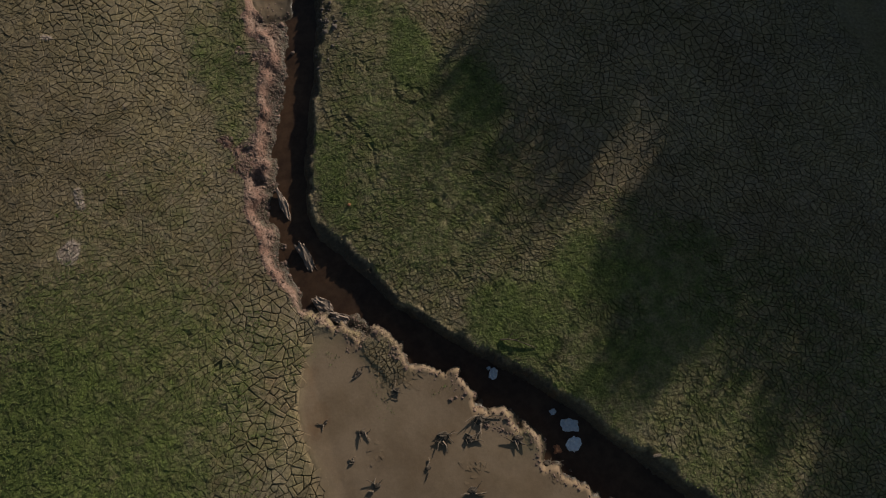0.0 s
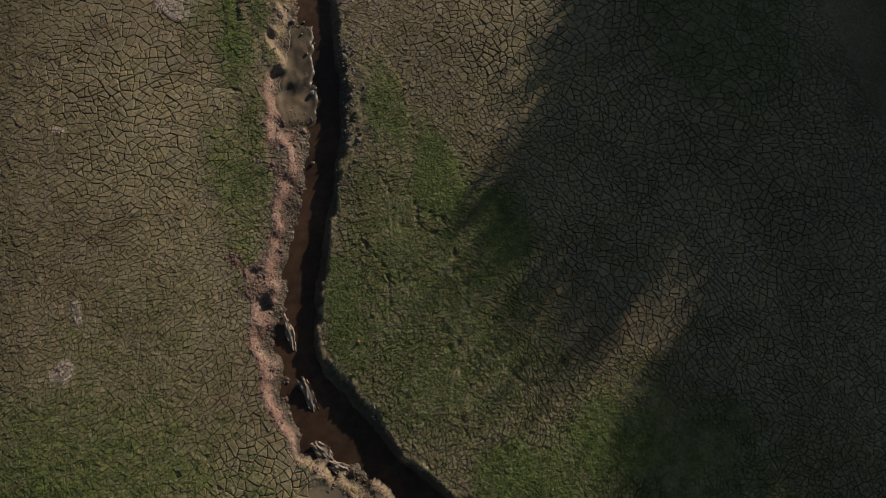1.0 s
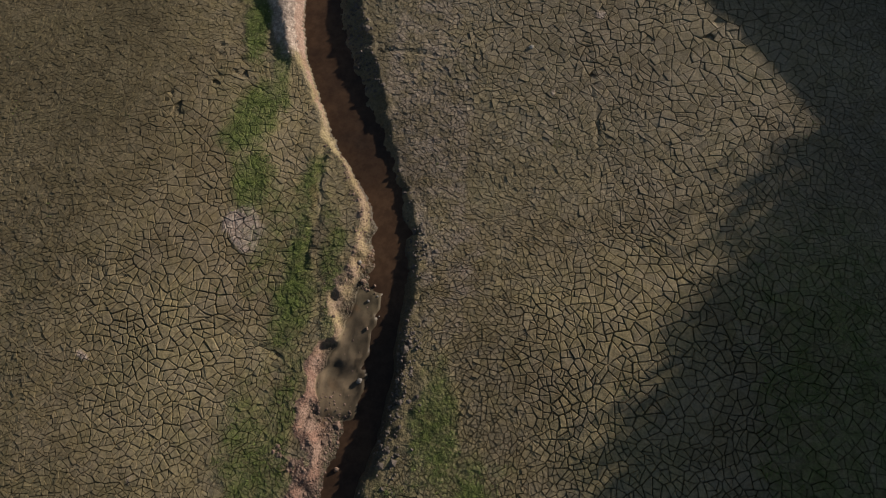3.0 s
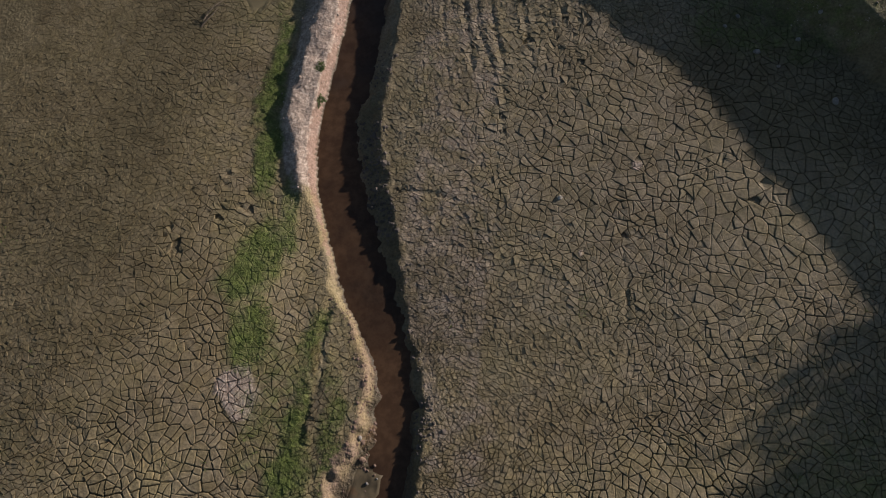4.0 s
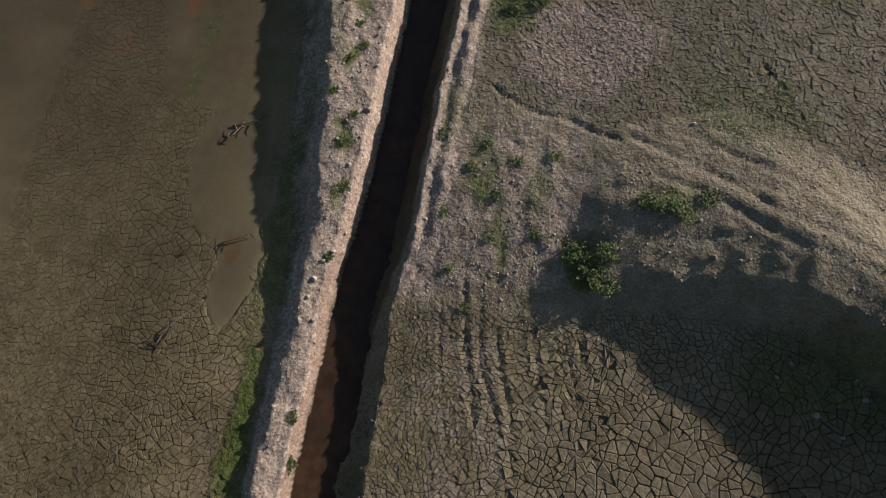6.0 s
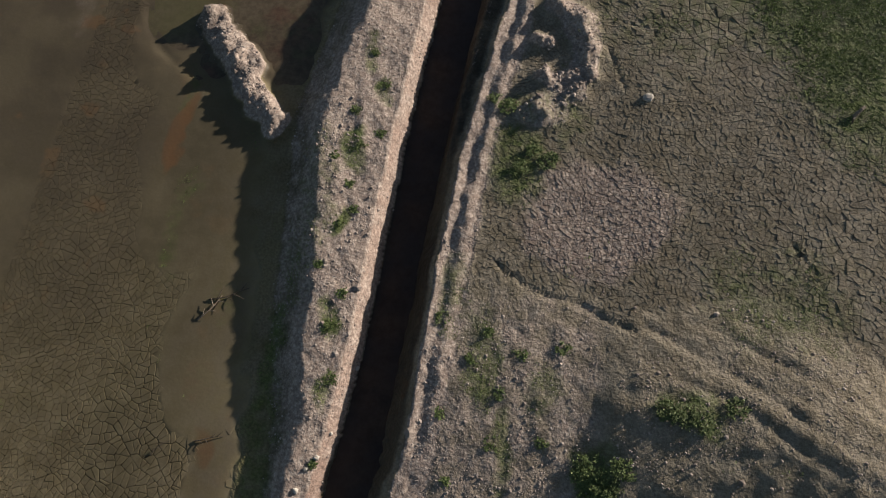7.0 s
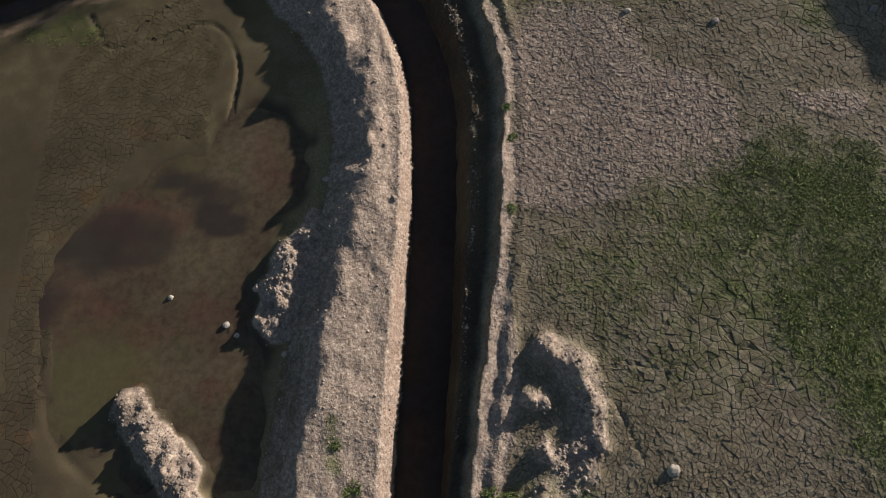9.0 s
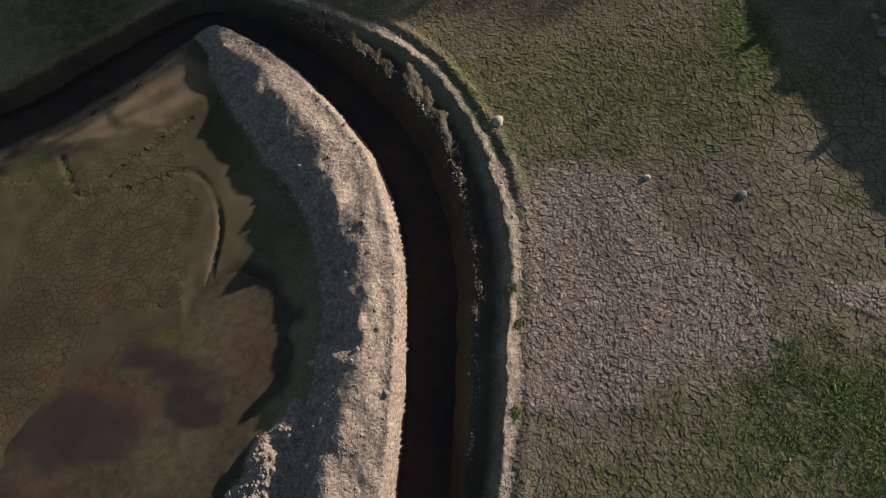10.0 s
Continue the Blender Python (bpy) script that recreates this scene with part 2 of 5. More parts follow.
def terrain(x, y):
    """Height of the ground and what lies on it, for arrays of places."""
    wl = water_level(y)
    dl, il = to_line(x, y, SL)
    dr, ir = to_line(x, y, SR)
    dr = -dr
    k = KL[il]
    k = np.where((dr > 0) & (dl < 0), KR[ir], k)
    edge = fbm(x, y, .9, 3, 5.5) * .16 + fbm(x, y, .3, 2, 2.2) * .07
    straight = sst(k, 12, 15)
    dl, dr = dl + edge * (1.25 - straight) * (1 + .9 * (1 - sst(k, 4, 6))), dr + edge * (1.1 - .6 * straight)
    left_base = (.05 + .07 * np.clip(-x - 4.5, 0, 8)) * (1 - sst(y, 22, 42)) + (-.62 + .035 * np.clip(-x - 13.5, 0, 9) * (1 - sst(y, 57, 63)) + .14 * sst(y, 69, 76)) * sst(y, 22, 42)
    right_base = .02 * np.clip(x, -5, 25) + .02 - .36 * sst(y, 18, 27) * (1 - sst(y, 39, 46))
    swell = fbm(x, y, 7.0, 3, 1.3) * .04
    yc = np.interp(x, [2, 3.5, 4.6, 6.4, 8, 10, 12.2, 13.6, 15, 17, 25, 60], [42.6, 41.9, 42.5, 42.9, 43.0, 42.8, 41.8, 40.8, 39.6, 37.8, 32, 18])
    he = np.interp(x, [2.6, 4, 8, 11, 13.5, 17, 20, 30], [0, .28, .62, 1.0, 1.15, 1.35, 1.65, 2.3])
    n = y - yc + fbm(x, y, 2.5, 3, 4.4) * .35
    bank = he * np.where(n < 0, sst(n, -1.6, .1), 1 - .8 * sst(n, 1.5, 6.5)) * sst(x, 2, 5)
    xe = np.interp(y, [60, 72, 78.7, 84.6, 92], [28, 23, 19.9, 17.5, 15])
    m = x - xe + fbm(x, y, 2.0, 3, 6.4) * .4
    stony = np.where(m < 0, sst(m, -4.0, .3), 1) * sst(y, 62, 72)
    right_base = right_base + bank + stony * 1.5
    # left of the ditch
    fw = along(k, (0, .35), (3, .35), (4, .5), (5, .75), (6, 1.05), (9, 1.05), (10, 1.5), (11, .65), (12, .35), (13, .25), (17, .3), (18, .5), (24, .5), (25, .4), (30, .4), (31, .8), (32, 1.5))
    eh = along(k, (14, 0), (15, .05), (16, .15), (17, .22), (18, .3), (19, .42), (20, .56), (24, .55), (25, .48), (27, .44), (28, .43), (29, .36), (30, .22), (31, 0))
    fw = fw * (1 + .55 * fbm(x, y, 1.3, 3, 9.3) * (1 - sst(k, 12, 14)))
    dc = along(k, (14, .55), (15, .6), (16, 1.1), (17, 1.15), (18, 1.0), (19, 1.1), (20, 2.0), (21, 2.6), (22, 3.1), (23, 2.7), (24, 2.2), (25, 1.6), (26, 1.5), (27, 1.7), (28, 1.8), (29, 1.5), (30, .6), (31, 1.2))
    ch = along(k, (14.4, 0), (15, .2), (16, .26), (17, .31), (18, .38), (19, .5), (20, .72), (22, .84), (24, .76), (25, .72), (27, .66), (28, .6), (29, .5), (30, .28), (30.6, 0))
    df = along(k, (14, .8), (15, 1.0), (16, 1.6), (17, 1.75), (18, 2.0), (19, 2.5), (20, 3.6), (21, 4.2), (22, 4.7), (23, 4.3), (24, 3.7), (25, 3.2), (26, 3.3), (27, 3.7), (28, 3.8), (29, 3.3), (30, 2.0), (31, 2.0))
    dc = np.maximum(dc, fw + .1) + fbm(x, y, 2.2, 2, 2.9) * .25
    df = np.maximum(df, dc + .3)
    ch = ch * (1 + .11 * fbm(x, y, 2.4, 3, 7.7) * sst(k, 19, 23))
    knolls = sst(k, 22.3, 24) * (1 - sst(k, 29.3, 30)) * sst(dl, .7, 1.3) * (1 - sst(dl, df - .6, df))
    ledge, crest = left_base + eh, left_base + ch
    t1 = np.clip(dl / fw, 0, 1)
    steep = sst(k, 11, 14)
    t1 = t1 ** .8 * steep + (.55 * t1 + .45 * sst(t1, .72, 1.0)) * (1 - steep)
    zl = np.where(dl < fw, wl - .08 + (ledge - wl + .08) * t1, ledge + (crest - ledge) * sst(dl, fw, dc))
    zl = np.where(dl > dc, crest + (left_base - crest) * (.55 * sst(dl, dc, df) + .45 * np.clip((dl - dc) / (df - dc), 0, 1)), zl)
    zl = zl + knolls * (.11 * fbm(x, y, 1.7, 3, 2.3) + .03)
    # right of the ditch
    f = along(k, (0, .74), (9, .7), (10.5, .62), (12, .56), (13, .56), (14, .46), (15, .42), (16, .44), (17, .5), (18, .55), (21, .62), (22, .62), (23, .52), (24, .46), (26, .42), (28, .38), (29, .4), (30, .45), (31, .7))
    lip = along(k, (12, 0), (14, .03), (18, .05), (20, .09), (22, .10), (23, .12), (29, .14), (31, 0)) * (1 + .4 * fbm(x, y, 1.5, 2, 3.3))
    ridge2 = along(k, (18.5, 0), (20, .08), (23, .10), (24.2, .02), (26, .02), (27, .10), (29, .10), (30, 0))
    zr = right_base + lip * (1 - sst(dr, 0, .45)) + ridge2 * np.exp(-((dr - .75) / .22) ** 2)
    # the ditch itself
    wid = np.maximum(-dl, 0) + np.maximum(-dr, 0) + 1e-6
    u = np.clip(np.maximum(-dl, 0) / wid, 0, 1)
    t2 = np.clip((u - f) / (1 - f), 0, 1)
    step_ = sst(k, 20.8, 22.3) * (1 - sst(k, 29.0, 29.8))
    tread = along(k, (21, .7), (25, .7), (26.5, .74), (27.5, .84), (29, .84), (30, .8))
    bench = along(k, (21, 0), (26.4, .0), (27.3, .10), (28.6, .12), (29.4, .1), (30, 0), (34, 0)) + along(k, (13, 0), (14.5, .08), (17, .05), (19, 0), (34, 0))
    rise = t2 ** (along(k, (10, .5), (11.5, 1.2), (13, 1.7), (16, 1.7), (18, 1.1), (22, 1.0), (34, .9)))
    rise = rise + step_ * (tread * sst(t2, 0, .42) + (1 - tread) * sst(t2, .82, 1.0) - rise)
    zd = wl - .16 + .08 * np.exp(-u * 14) + (right_base + lip - wl + .16) * rise + bench * np.exp(-((t2 - .57) / (.16 + .06 * sst(k, 26.5, 27.5))) ** 2)
    inside = (dl < 0) & (dr < 0)
    z = np.where(inside, zd, np.where(dl >= 0, zl, zr))
    both = (dl >= 0) & (dr >= 0)
    z = np.where(both, np.where(dl < dr, zl, zr), z)
    isleft = (dl >= 0) & ~(both & (dr <= dl))
    # stony mounds of spoil
    spoil = np.zeros_like(x)
    heap = np.zeros_like(x)
    wx, wy = x + fbm(x, y, .8, 3, 3.7) * .22, y + fbm(x, y, .8, 3, 6.1) * .22
    for cx, cy, r, h in LUMPS:
        heap = heap + h * np.exp(-((wx - cx) ** 2 + (wy - cy) ** 2) / (r * r * 1.3))
    heap = np.minimum(heap, .35 + .45 * heap)
    z = z + heap * (.9 + .8 * fbm(x, y, .7, 4, 8.8))
    spoil = np.maximum(spoil, sst(heap, .05, .14))
    z = z + sst(heap, .05, .2) * np.abs(fbm(x, y, .36, 3, 5.2)) * .10
    berm = np.where(isleft & (k < 30.6), 1 - sst(dl, df - .2, df + .2), 0) * sst(k, 14.5, 15.2)
    spoil = np.maximum(spoil, berm)
    # berm's slope away from the sun: its shade deepened by a darker soil colour
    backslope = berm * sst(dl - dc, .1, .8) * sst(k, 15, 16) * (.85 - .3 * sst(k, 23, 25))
    rside = (~isleft) & (dr > 0)
    spoil_r = np.where(rside, (1 - sst(dr, .9 - .7 * sst(k, 22.8, 24), 1.5 - 1.0 * sst(k, 22.8, 24))) * sst(k, 17.5, 19) * (1 - sst(k, 30, 31)), 0)
    trackland = np.where(rside, sst(y, 39.6, 42.5) * (1 - sst(x, 3.0, 4.5)) * (1 - sst(y, 47.5, 50)), 0)
    bankm = np.maximum(np.clip(bank * 5, 0, 1) * sst(n, -2.2, -1.2) * (1 - sst(n, 5.0, 7.5)), trackland) * rside
    stonem = sst(m, -3.9, -2.8) * sst(y, 62, 68) * rside
    ponds = blobs(x, y, PONDS) * np.where(isleft, 1, 0) * (1 - spoil)
    flat = blobs(x, y, MUDFLAT) * np.where(isleft, 1, 0)
    soggy = blobs(x, y, WET_MUD) * np.where(isleft, 1, 0) * (1 - spoil)
    z = z - .13 * blobs(x, y, [(*p, 1.0) for p in PONDS]) * np.where(isleft, 1, 0) * (1 - spoil) - .035 * sst(flat, .0, .9)
    rough = np.maximum(np.maximum(spoil, spoil_r), np.maximum(bankm * .7, stonem))
    banks = np.where(inside & (t2 > .02), 1, 0) + np.where(isleft & (dl < fw + .05), 1, 0)
    z = z + swell + rough * (fbm(x, y, .55, 4, 9.9) * .05 + np.abs(fbm(x, y, .22, 2, 4.1)) * .016)
    rub = np.where(isleft & (dl < fw) & (k < 15.5), sst(t1, 0, .2), 0)
    z = z + rub * fbm(x, y, .45, 3, 6.6) * .065 * (1 - .8 * np.exp(-((y - 19.5) / 1.9) ** 4)) + np.where(inside, (fbm(x, y, .6, 4, 2.7) * .09 + np.abs(fbm(x, y, .25, 3, 3.8)) * .06) * sst(t2, 0, .2) * (1 - .5 * sst(t2, .8, 1)), 0)
    brink = np.where(rside, 1 - sst(dr + .35 * fbm(x, y, .9, 3, 2.6), .15 - .2 * sst(k, 10, 12), .9 - .55 * sst(k, 10, 12)), np.where(inside, sst(t2, .25, .5), 0)) * sst(k, 7.6, 8.8) * (1 - sst(k, 16.2, 17.5))
    z = z + brink * (np.abs(fbm(x, y, .5, 3, 7.1)) * (.07 - .045 * sst(k, 10, 12)) - .02)
    groove = np.zeros_like(x)
    for pts, w, dep, *rim in GROOVES:
        s, _ = spline(pts, .15)
        near = (x > s[:, 0].min() - 1) & (x < s[:, 0].max() + 1) & (y > s[:, 1].min() - 1) & (y < s[:, 1].max() + 1)
        if near.any():
            d, _ = to_line(x[near], y[near], s)
            g = np.exp(-(d / w) ** 2)
            dep = dep * (.75 + .5 * fbm(x[near], y[near], 1.6, 2, 2.5)) * (.7 if rim and rim[0] == .5 else 1)
            z[near] += dep * ((rim[0] if rim else .12) * np.exp(-((np.abs(d) - 2.1 * w) / w) ** 2) - 1.1 * g)
            groove[near] = np.maximum(groove[near], np.exp(-(d / (w * .9)) ** 2))
    brow = np.interp(y, [16.6, 18.2, 19.6, 21.6], [-2.75, -3.0, -2.5, -1.95]) + .22 * fbm(x, y, .8, 3, 6.2)
    shelf = sst(x - brow, -.12, .16) * (1 - sst(np.abs(y - 19.2), 1.9, 2.5)) * np.where(isleft | (dl > -.25), 1, 0)
    z = z + shelf * np.maximum(wl + .07 + .09 * np.clip(-x - 1.65, 0, 1) + .05 * fbm(x, y, .5, 4, 1.2) - z, 0)
    z = z - .11 * np.exp(-(((x + 2.5) / .42) ** 2 + ((y - 18.72) / .5) ** 2)) * np.where(isleft, 1, 0)
    pit = np.zeros_like(x)
    for px, py, pr in PITS:
        near = (np.abs(x - px) < .4) & (np.abs(y - py) < .4)
        if near.any():
            g = np.exp(-((x[near] - px) ** 2 + (y[near] - py) ** 2) / (pr * pr))
            pit[near] = np.maximum(pit[near], g)
    z = z - .09 * pit
    crack = (1 - sst(rough, .15, .4)) * (1 - sst(ponds + .25 * fbm(x, y, 1.1, 4, 7.4) * np.clip(ponds * 8, 0, 1), .02, .3)) * (1 - sst(flat + .45 * fbm(x, y, 1.3, 3, 3.6) * np.clip(flat * 5, 0, 1), .45, .9)) * (1 - sst(soggy + .3 * fbm(x, y, 1.1, 4, 4.6) * np.clip(soggy * 6, 0, 1), .35, .9)) * np.where(inside, 0, 1)
    crack *= 1 - sst(brink, .35, .7)
    crack *= 1 - np.where(isleft & (y > 38), (1 - sst(dl + 1.3 * fbm(x, y, 2.0, 4, 4.3), df + .8, df + 2.8)) * sst(y, 38, 44), 0)
    crack *= np.where(isleft, np.where(berm > .02, 0, sst(dl, fw + .02, fw + .2)), sst(dr, -.05, .06))
    crack *= (1 - sst(groove, .5, .8)) * (1 - sst(pit, .3, .5)) * (1 - sst(np.abs(x), 18.2, 18.8)) * (1 - sst(y, 85.5, 86.2)) * sst(y, -7.2, -6.6)
    moss = blobs(x, y, GREENS)
    crack = crack * (1 - np.where(rside & (y > 48), .15, np.where(isleft, .35, .45)) * sst(moss + .25 * fbm(x, y, .9, 3, 6.9), .62, .82))
    red = np.where(isleft & (dl < fw + .25), 1, 0) * (1 - sst(k, 12.5, 14)) * (.5 + .5 * sst(k, 4.5, 6) * (1 - sst(k, 9, 10.5)))
    red = np.maximum(red, np.where(isleft & (dl < fw), .62 - .14 * sst(k, 17, 20), 0) * sst(k, 12.5, 14))
    red = red * (1 - .85 * shelf)
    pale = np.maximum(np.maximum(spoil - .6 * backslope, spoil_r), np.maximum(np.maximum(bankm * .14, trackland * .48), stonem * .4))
    pale = np.maximum(pale, .75 * blobs(x, y, [(2.5, 68.0, 3.0, 2.0), (3.4, 72.2, 3.0, 3.6), (7.0, 69.5, 2.6, 3.0), (3.2, 51.8, 3.0, 2.6), (13, 70.2, 1.6, .7), (6.8, 66.8, 1.0, .4)]) * np.where(isleft, 0, 1))
    pale = np.maximum(pale, .9 * blobs(x, y, [(-19.3, 60.8, .55, 3.0, .5), (-10.74, 11.66, .35, .35), (-11.26, 9.58, .45, .45), (7.2, 33.2, .3, .3), (4.8, 29.7, .2, .2), (-8.38, 14.58, .15, .15), (-6.2, 23.4, .6, .8), (-11.16, 18.64, .2, .2)]))
    pale = np.maximum(pale, .36 * blobs(x, y, [(.1, 29, 1.9, 8.5), (-.2, 37, 1.8, 4.5), (1.0, 22.5, 1.5, 3.0)]) * rside)
    # ponds and damp wall foot; higher up, silt colour paints the wall's shade
    wet = np.maximum(ponds, np.where(inside, .85 * (1 - sst(t2, .6 - .5 * sst(k, 10, 12) * (1 - sst(k, 17, 19)), .95 - .4 * sst(k, 10, 12) * (1 - sst(k, 17, 19)))), 0))
    wet = np.maximum(wet, np.clip(1 - (z - wl) / .22, 0, 1) * np.where((dl < 2) & ~(inside & (t2 > .15)), 1, 0))
    wet = np.maximum(wet, np.maximum(flat * .25, soggy * .38))
    wet = np.maximum(wet, np.where(isleft, (.5 + .1 * sst(y, 51, 56) * (1 - sst(y, 62, 66))) * sst(y, 38, 50) * sst(-x, 11, 15) * (1 - sst(y, 70, 75)), 0))
    # the left bed's soil tone gets darker away from the ditch
    damp_shade = np.where(isleft, sst(-x, 6.0, 12.5) * (.4 + .6 * sst(y, 19, 30) + .2 * sst(y, 60, 68)), 0) * (.85 + .15 * fbm(x, y, 4, 3, 5.1)) * (1 - spoil)
    damp_shade = np.maximum(damp_shade, np.where(rside, .55 * (1 - sst(dr, .05, 1.1)) * sst(k, 10.5, 12.5) * (1 - sst(k, 18, 19)), 0))
    damp_shade = np.maximum(damp_shade, backslope)
    # shade on the stony bank and below the embankment, painted into the soil
    damp_shade = np.maximum(damp_shade, np.where(rside, np.maximum(.5 * stonem, .6 * blobs(x, y, [(13.5, 38.0, 5.0, 4.2)])), 0))
    damp_shade = np.maximum(damp_shade, .75 * brink * np.where(inside, .8, 1))
    ash = np.where(isleft, 0, .45 * sst(y, 21, 28) + .55 * sst(y, 39, 44)) * (1 - .6 * sst(y, 74, 79))
    return dict(z=z, crack=crack, brink=brink, ash=ash, rust=blobs(x, y, [(-8.76, 16.71, 3.0, 2.2, .22), (-8.2, 24.5, 2.0, 2.6, .2), (-5.16, 2.09, .9, 2.4, .5), (-7.45, 4.12, 1.6, 2.0, .35), (-13.3, 53.9, .35, 1.5, 1.25), (-9.8, 42.2, .5, .45, .8), (-13.9, 56.5, .4, 1.4, .6), (-10.4, 44.5, .4, 1.3, .5), (-4.5, 1.25, .5, .5, .6), (-2.56, 18.37, .35, .3, .6), (-12.3, 66.3, .5, .4, .6), (-3.75, 26.1, .25, .9, .5), (-3.72, 24.4, .25, 1.1, .5), (-3.88, 22.7, .22, 1.0, .45)]), slick=np.maximum(np.maximum(np.maximum(flat, shelf), np.maximum(soggy, ponds)), np.where(isleft, .6 * sst(y, 36, 44) * damp_shade * (1 - spoil), 0)), mudflat=np.maximum(flat, .9 * shelf), damp_shade=np.clip(damp_shade, 0, 1), moss=np.clip(moss * (1 - .75 * np.where(isleft & (dl < fw + .12), 1, 0)) * (1 - .9 * wet) * (1 - .8 * np.where(inside, 1, 0)), 0, 1), wet=wet, pale=pale, red=red, rough=rough, ponds=ponds, groove=groove, bench=np.where(inside, np.exp(-((t2 - .44) / .06) ** 2), 0) * sst(k, 22, 24) * (1 - sst(k, 28.5, 29.5)))


def axis(fine, lo, hi, far):
    """Spacings: fine within, coarser stretches out to the horizon."""
    inner = [lo]
    while inner[-1] < hi:
        inner.append(inner[-1] + fine(inner[-1]))
    out, step = [inner[-1]], .3
    while out[-1] < far:
        out.append(out[-1] + step)
        step *= 1.35
    low, step = [inner[0]], .3
    while low[-1] > -far:
        low.append(low[-1] - step)
        step *= 1.35
    return np.array(low[:0:-1] + inner + out[1:])


GX = axis(lambda v: .08 if -12 < v < 3.5 else .14, -23.5, 22.5, 2500)
GY = axis(lambda v: .115, -8.0, 87.0, 2500)
mx, my = np.meshgrid(GX, GY)
GRID = {key: val.reshape(mx.shape) for key, val in terrain(mx.ravel(), my.ravel()).items()}
away = np.maximum(np.maximum(-23.5 - mx, mx - 22.5), np.maximum(-8 - my, my - 87))
GRID["z"] = np.where(away > 0, GRID["z"] * np.exp(-np.maximum(away, 0) / 30), GRID["z"])


def at(key, x, y):
    """The plan's value at places, from its grid."""
    x, y = np.atleast_1d(np.asarray(x, float)), np.atleast_1d(np.asarray(y, float))
    i, j = np.clip(np.searchsorted(GX, x) - 1, 0, len(GX) - 2), np.clip(np.searchsorted(GY, y) - 1, 0, len(GY) - 2)
    fx, fy = np.clip((x - GX[i]) / (GX[i + 1] - GX[i]), 0, 1), np.clip((y - GY[j]) / (GY[j + 1] - GY[j]), 0, 1)
    g = GRID[key]
    return (g[j, i] * (1 - fx) + g[j, i + 1] * fx) * (1 - fy) + (g[j + 1, i] * (1 - fx) + g[j + 1, i + 1] * fx) * fy


def height(x, y):
    return float(at("z", x, y)[0])

# ---- materials ----
def material(name):
    m = bpy.data.materials.new(name)
    m.use_nodes = True
    nt = m.node_tree
    return m, nt, nt.nodes["Principled BSDF"]


def nd(nt, kind, **inputs):
    n = nt.nodes.new(kind)
    for key, v in inputs.items():
        n.inputs[key.replace("_", " ")].default_value = v
    return n


def link(nt, a, b):
    nt.links.new(a, b)


def noise_of(nt, size, detail=4.0, rough=.55):
    """Noise by place in the world: largest features of that many metres."""
    geo = nt.nodes.new("ShaderNodeNewGeometry")
    n = nd(nt, "ShaderNodeTexNoise", Scale=1.0 / size, Detail=detail, Roughness=rough)
    link(nt, geo.outputs["Position"], n.inputs["Vector"])
    return n.outputs["Fac"]


def mapped(nt, value, a, b, lo=0.0, hi=1.0):
    n = nd(nt, "ShaderNodeMapRange")
    n.interpolation_type = "SMOOTHSTEP"
    for i, v in ((1, a), (2, b), (3, lo), (4, hi)):
        n.inputs[i].default_value = v
    link(nt, value, n.inputs[0])
    return n.outputs[0]


def maths(nt, op, a, b):
    n = nt.nodes.new("ShaderNodeMath")
    n.operation = op
    for i, v in enumerate((a, b)):
        if isinstance(v, (int, float)):
            n.inputs[i].default_value = v
        else:
            link(nt, v, n.inputs[i])
    return n.outputs[0]


def mixed(nt, fac, a, b, kind="MIX"):
    n = nt.nodes.new("ShaderNodeMix")
    n.data_type, n.blend_type = "RGBA", kind
    for i, v in ((0, fac), (6, a), (7, b)):
        if isinstance(v, (int, float)):
            n.inputs[i].default_value = v
        elif isinstance(v, tuple):
            n.inputs[i].default_value = (*v, 1)
        else:
            link(nt, v, n.inputs[i])
    return n.outputs[2]


def attr(nt, name):
    n = nt.nodes.new("ShaderNodeAttribute")
    n.attribute_name = name
    return n.outputs["Fac"]


def bumped(nt, bsdf, height_out, strength, dist):
    b = nd(nt, "ShaderNodeBump", Strength=strength, Distance=dist)
    link(nt, height_out, b.inputs["Height"])
    link(nt, b.outputs[0], bsdf.inputs["Normal"])


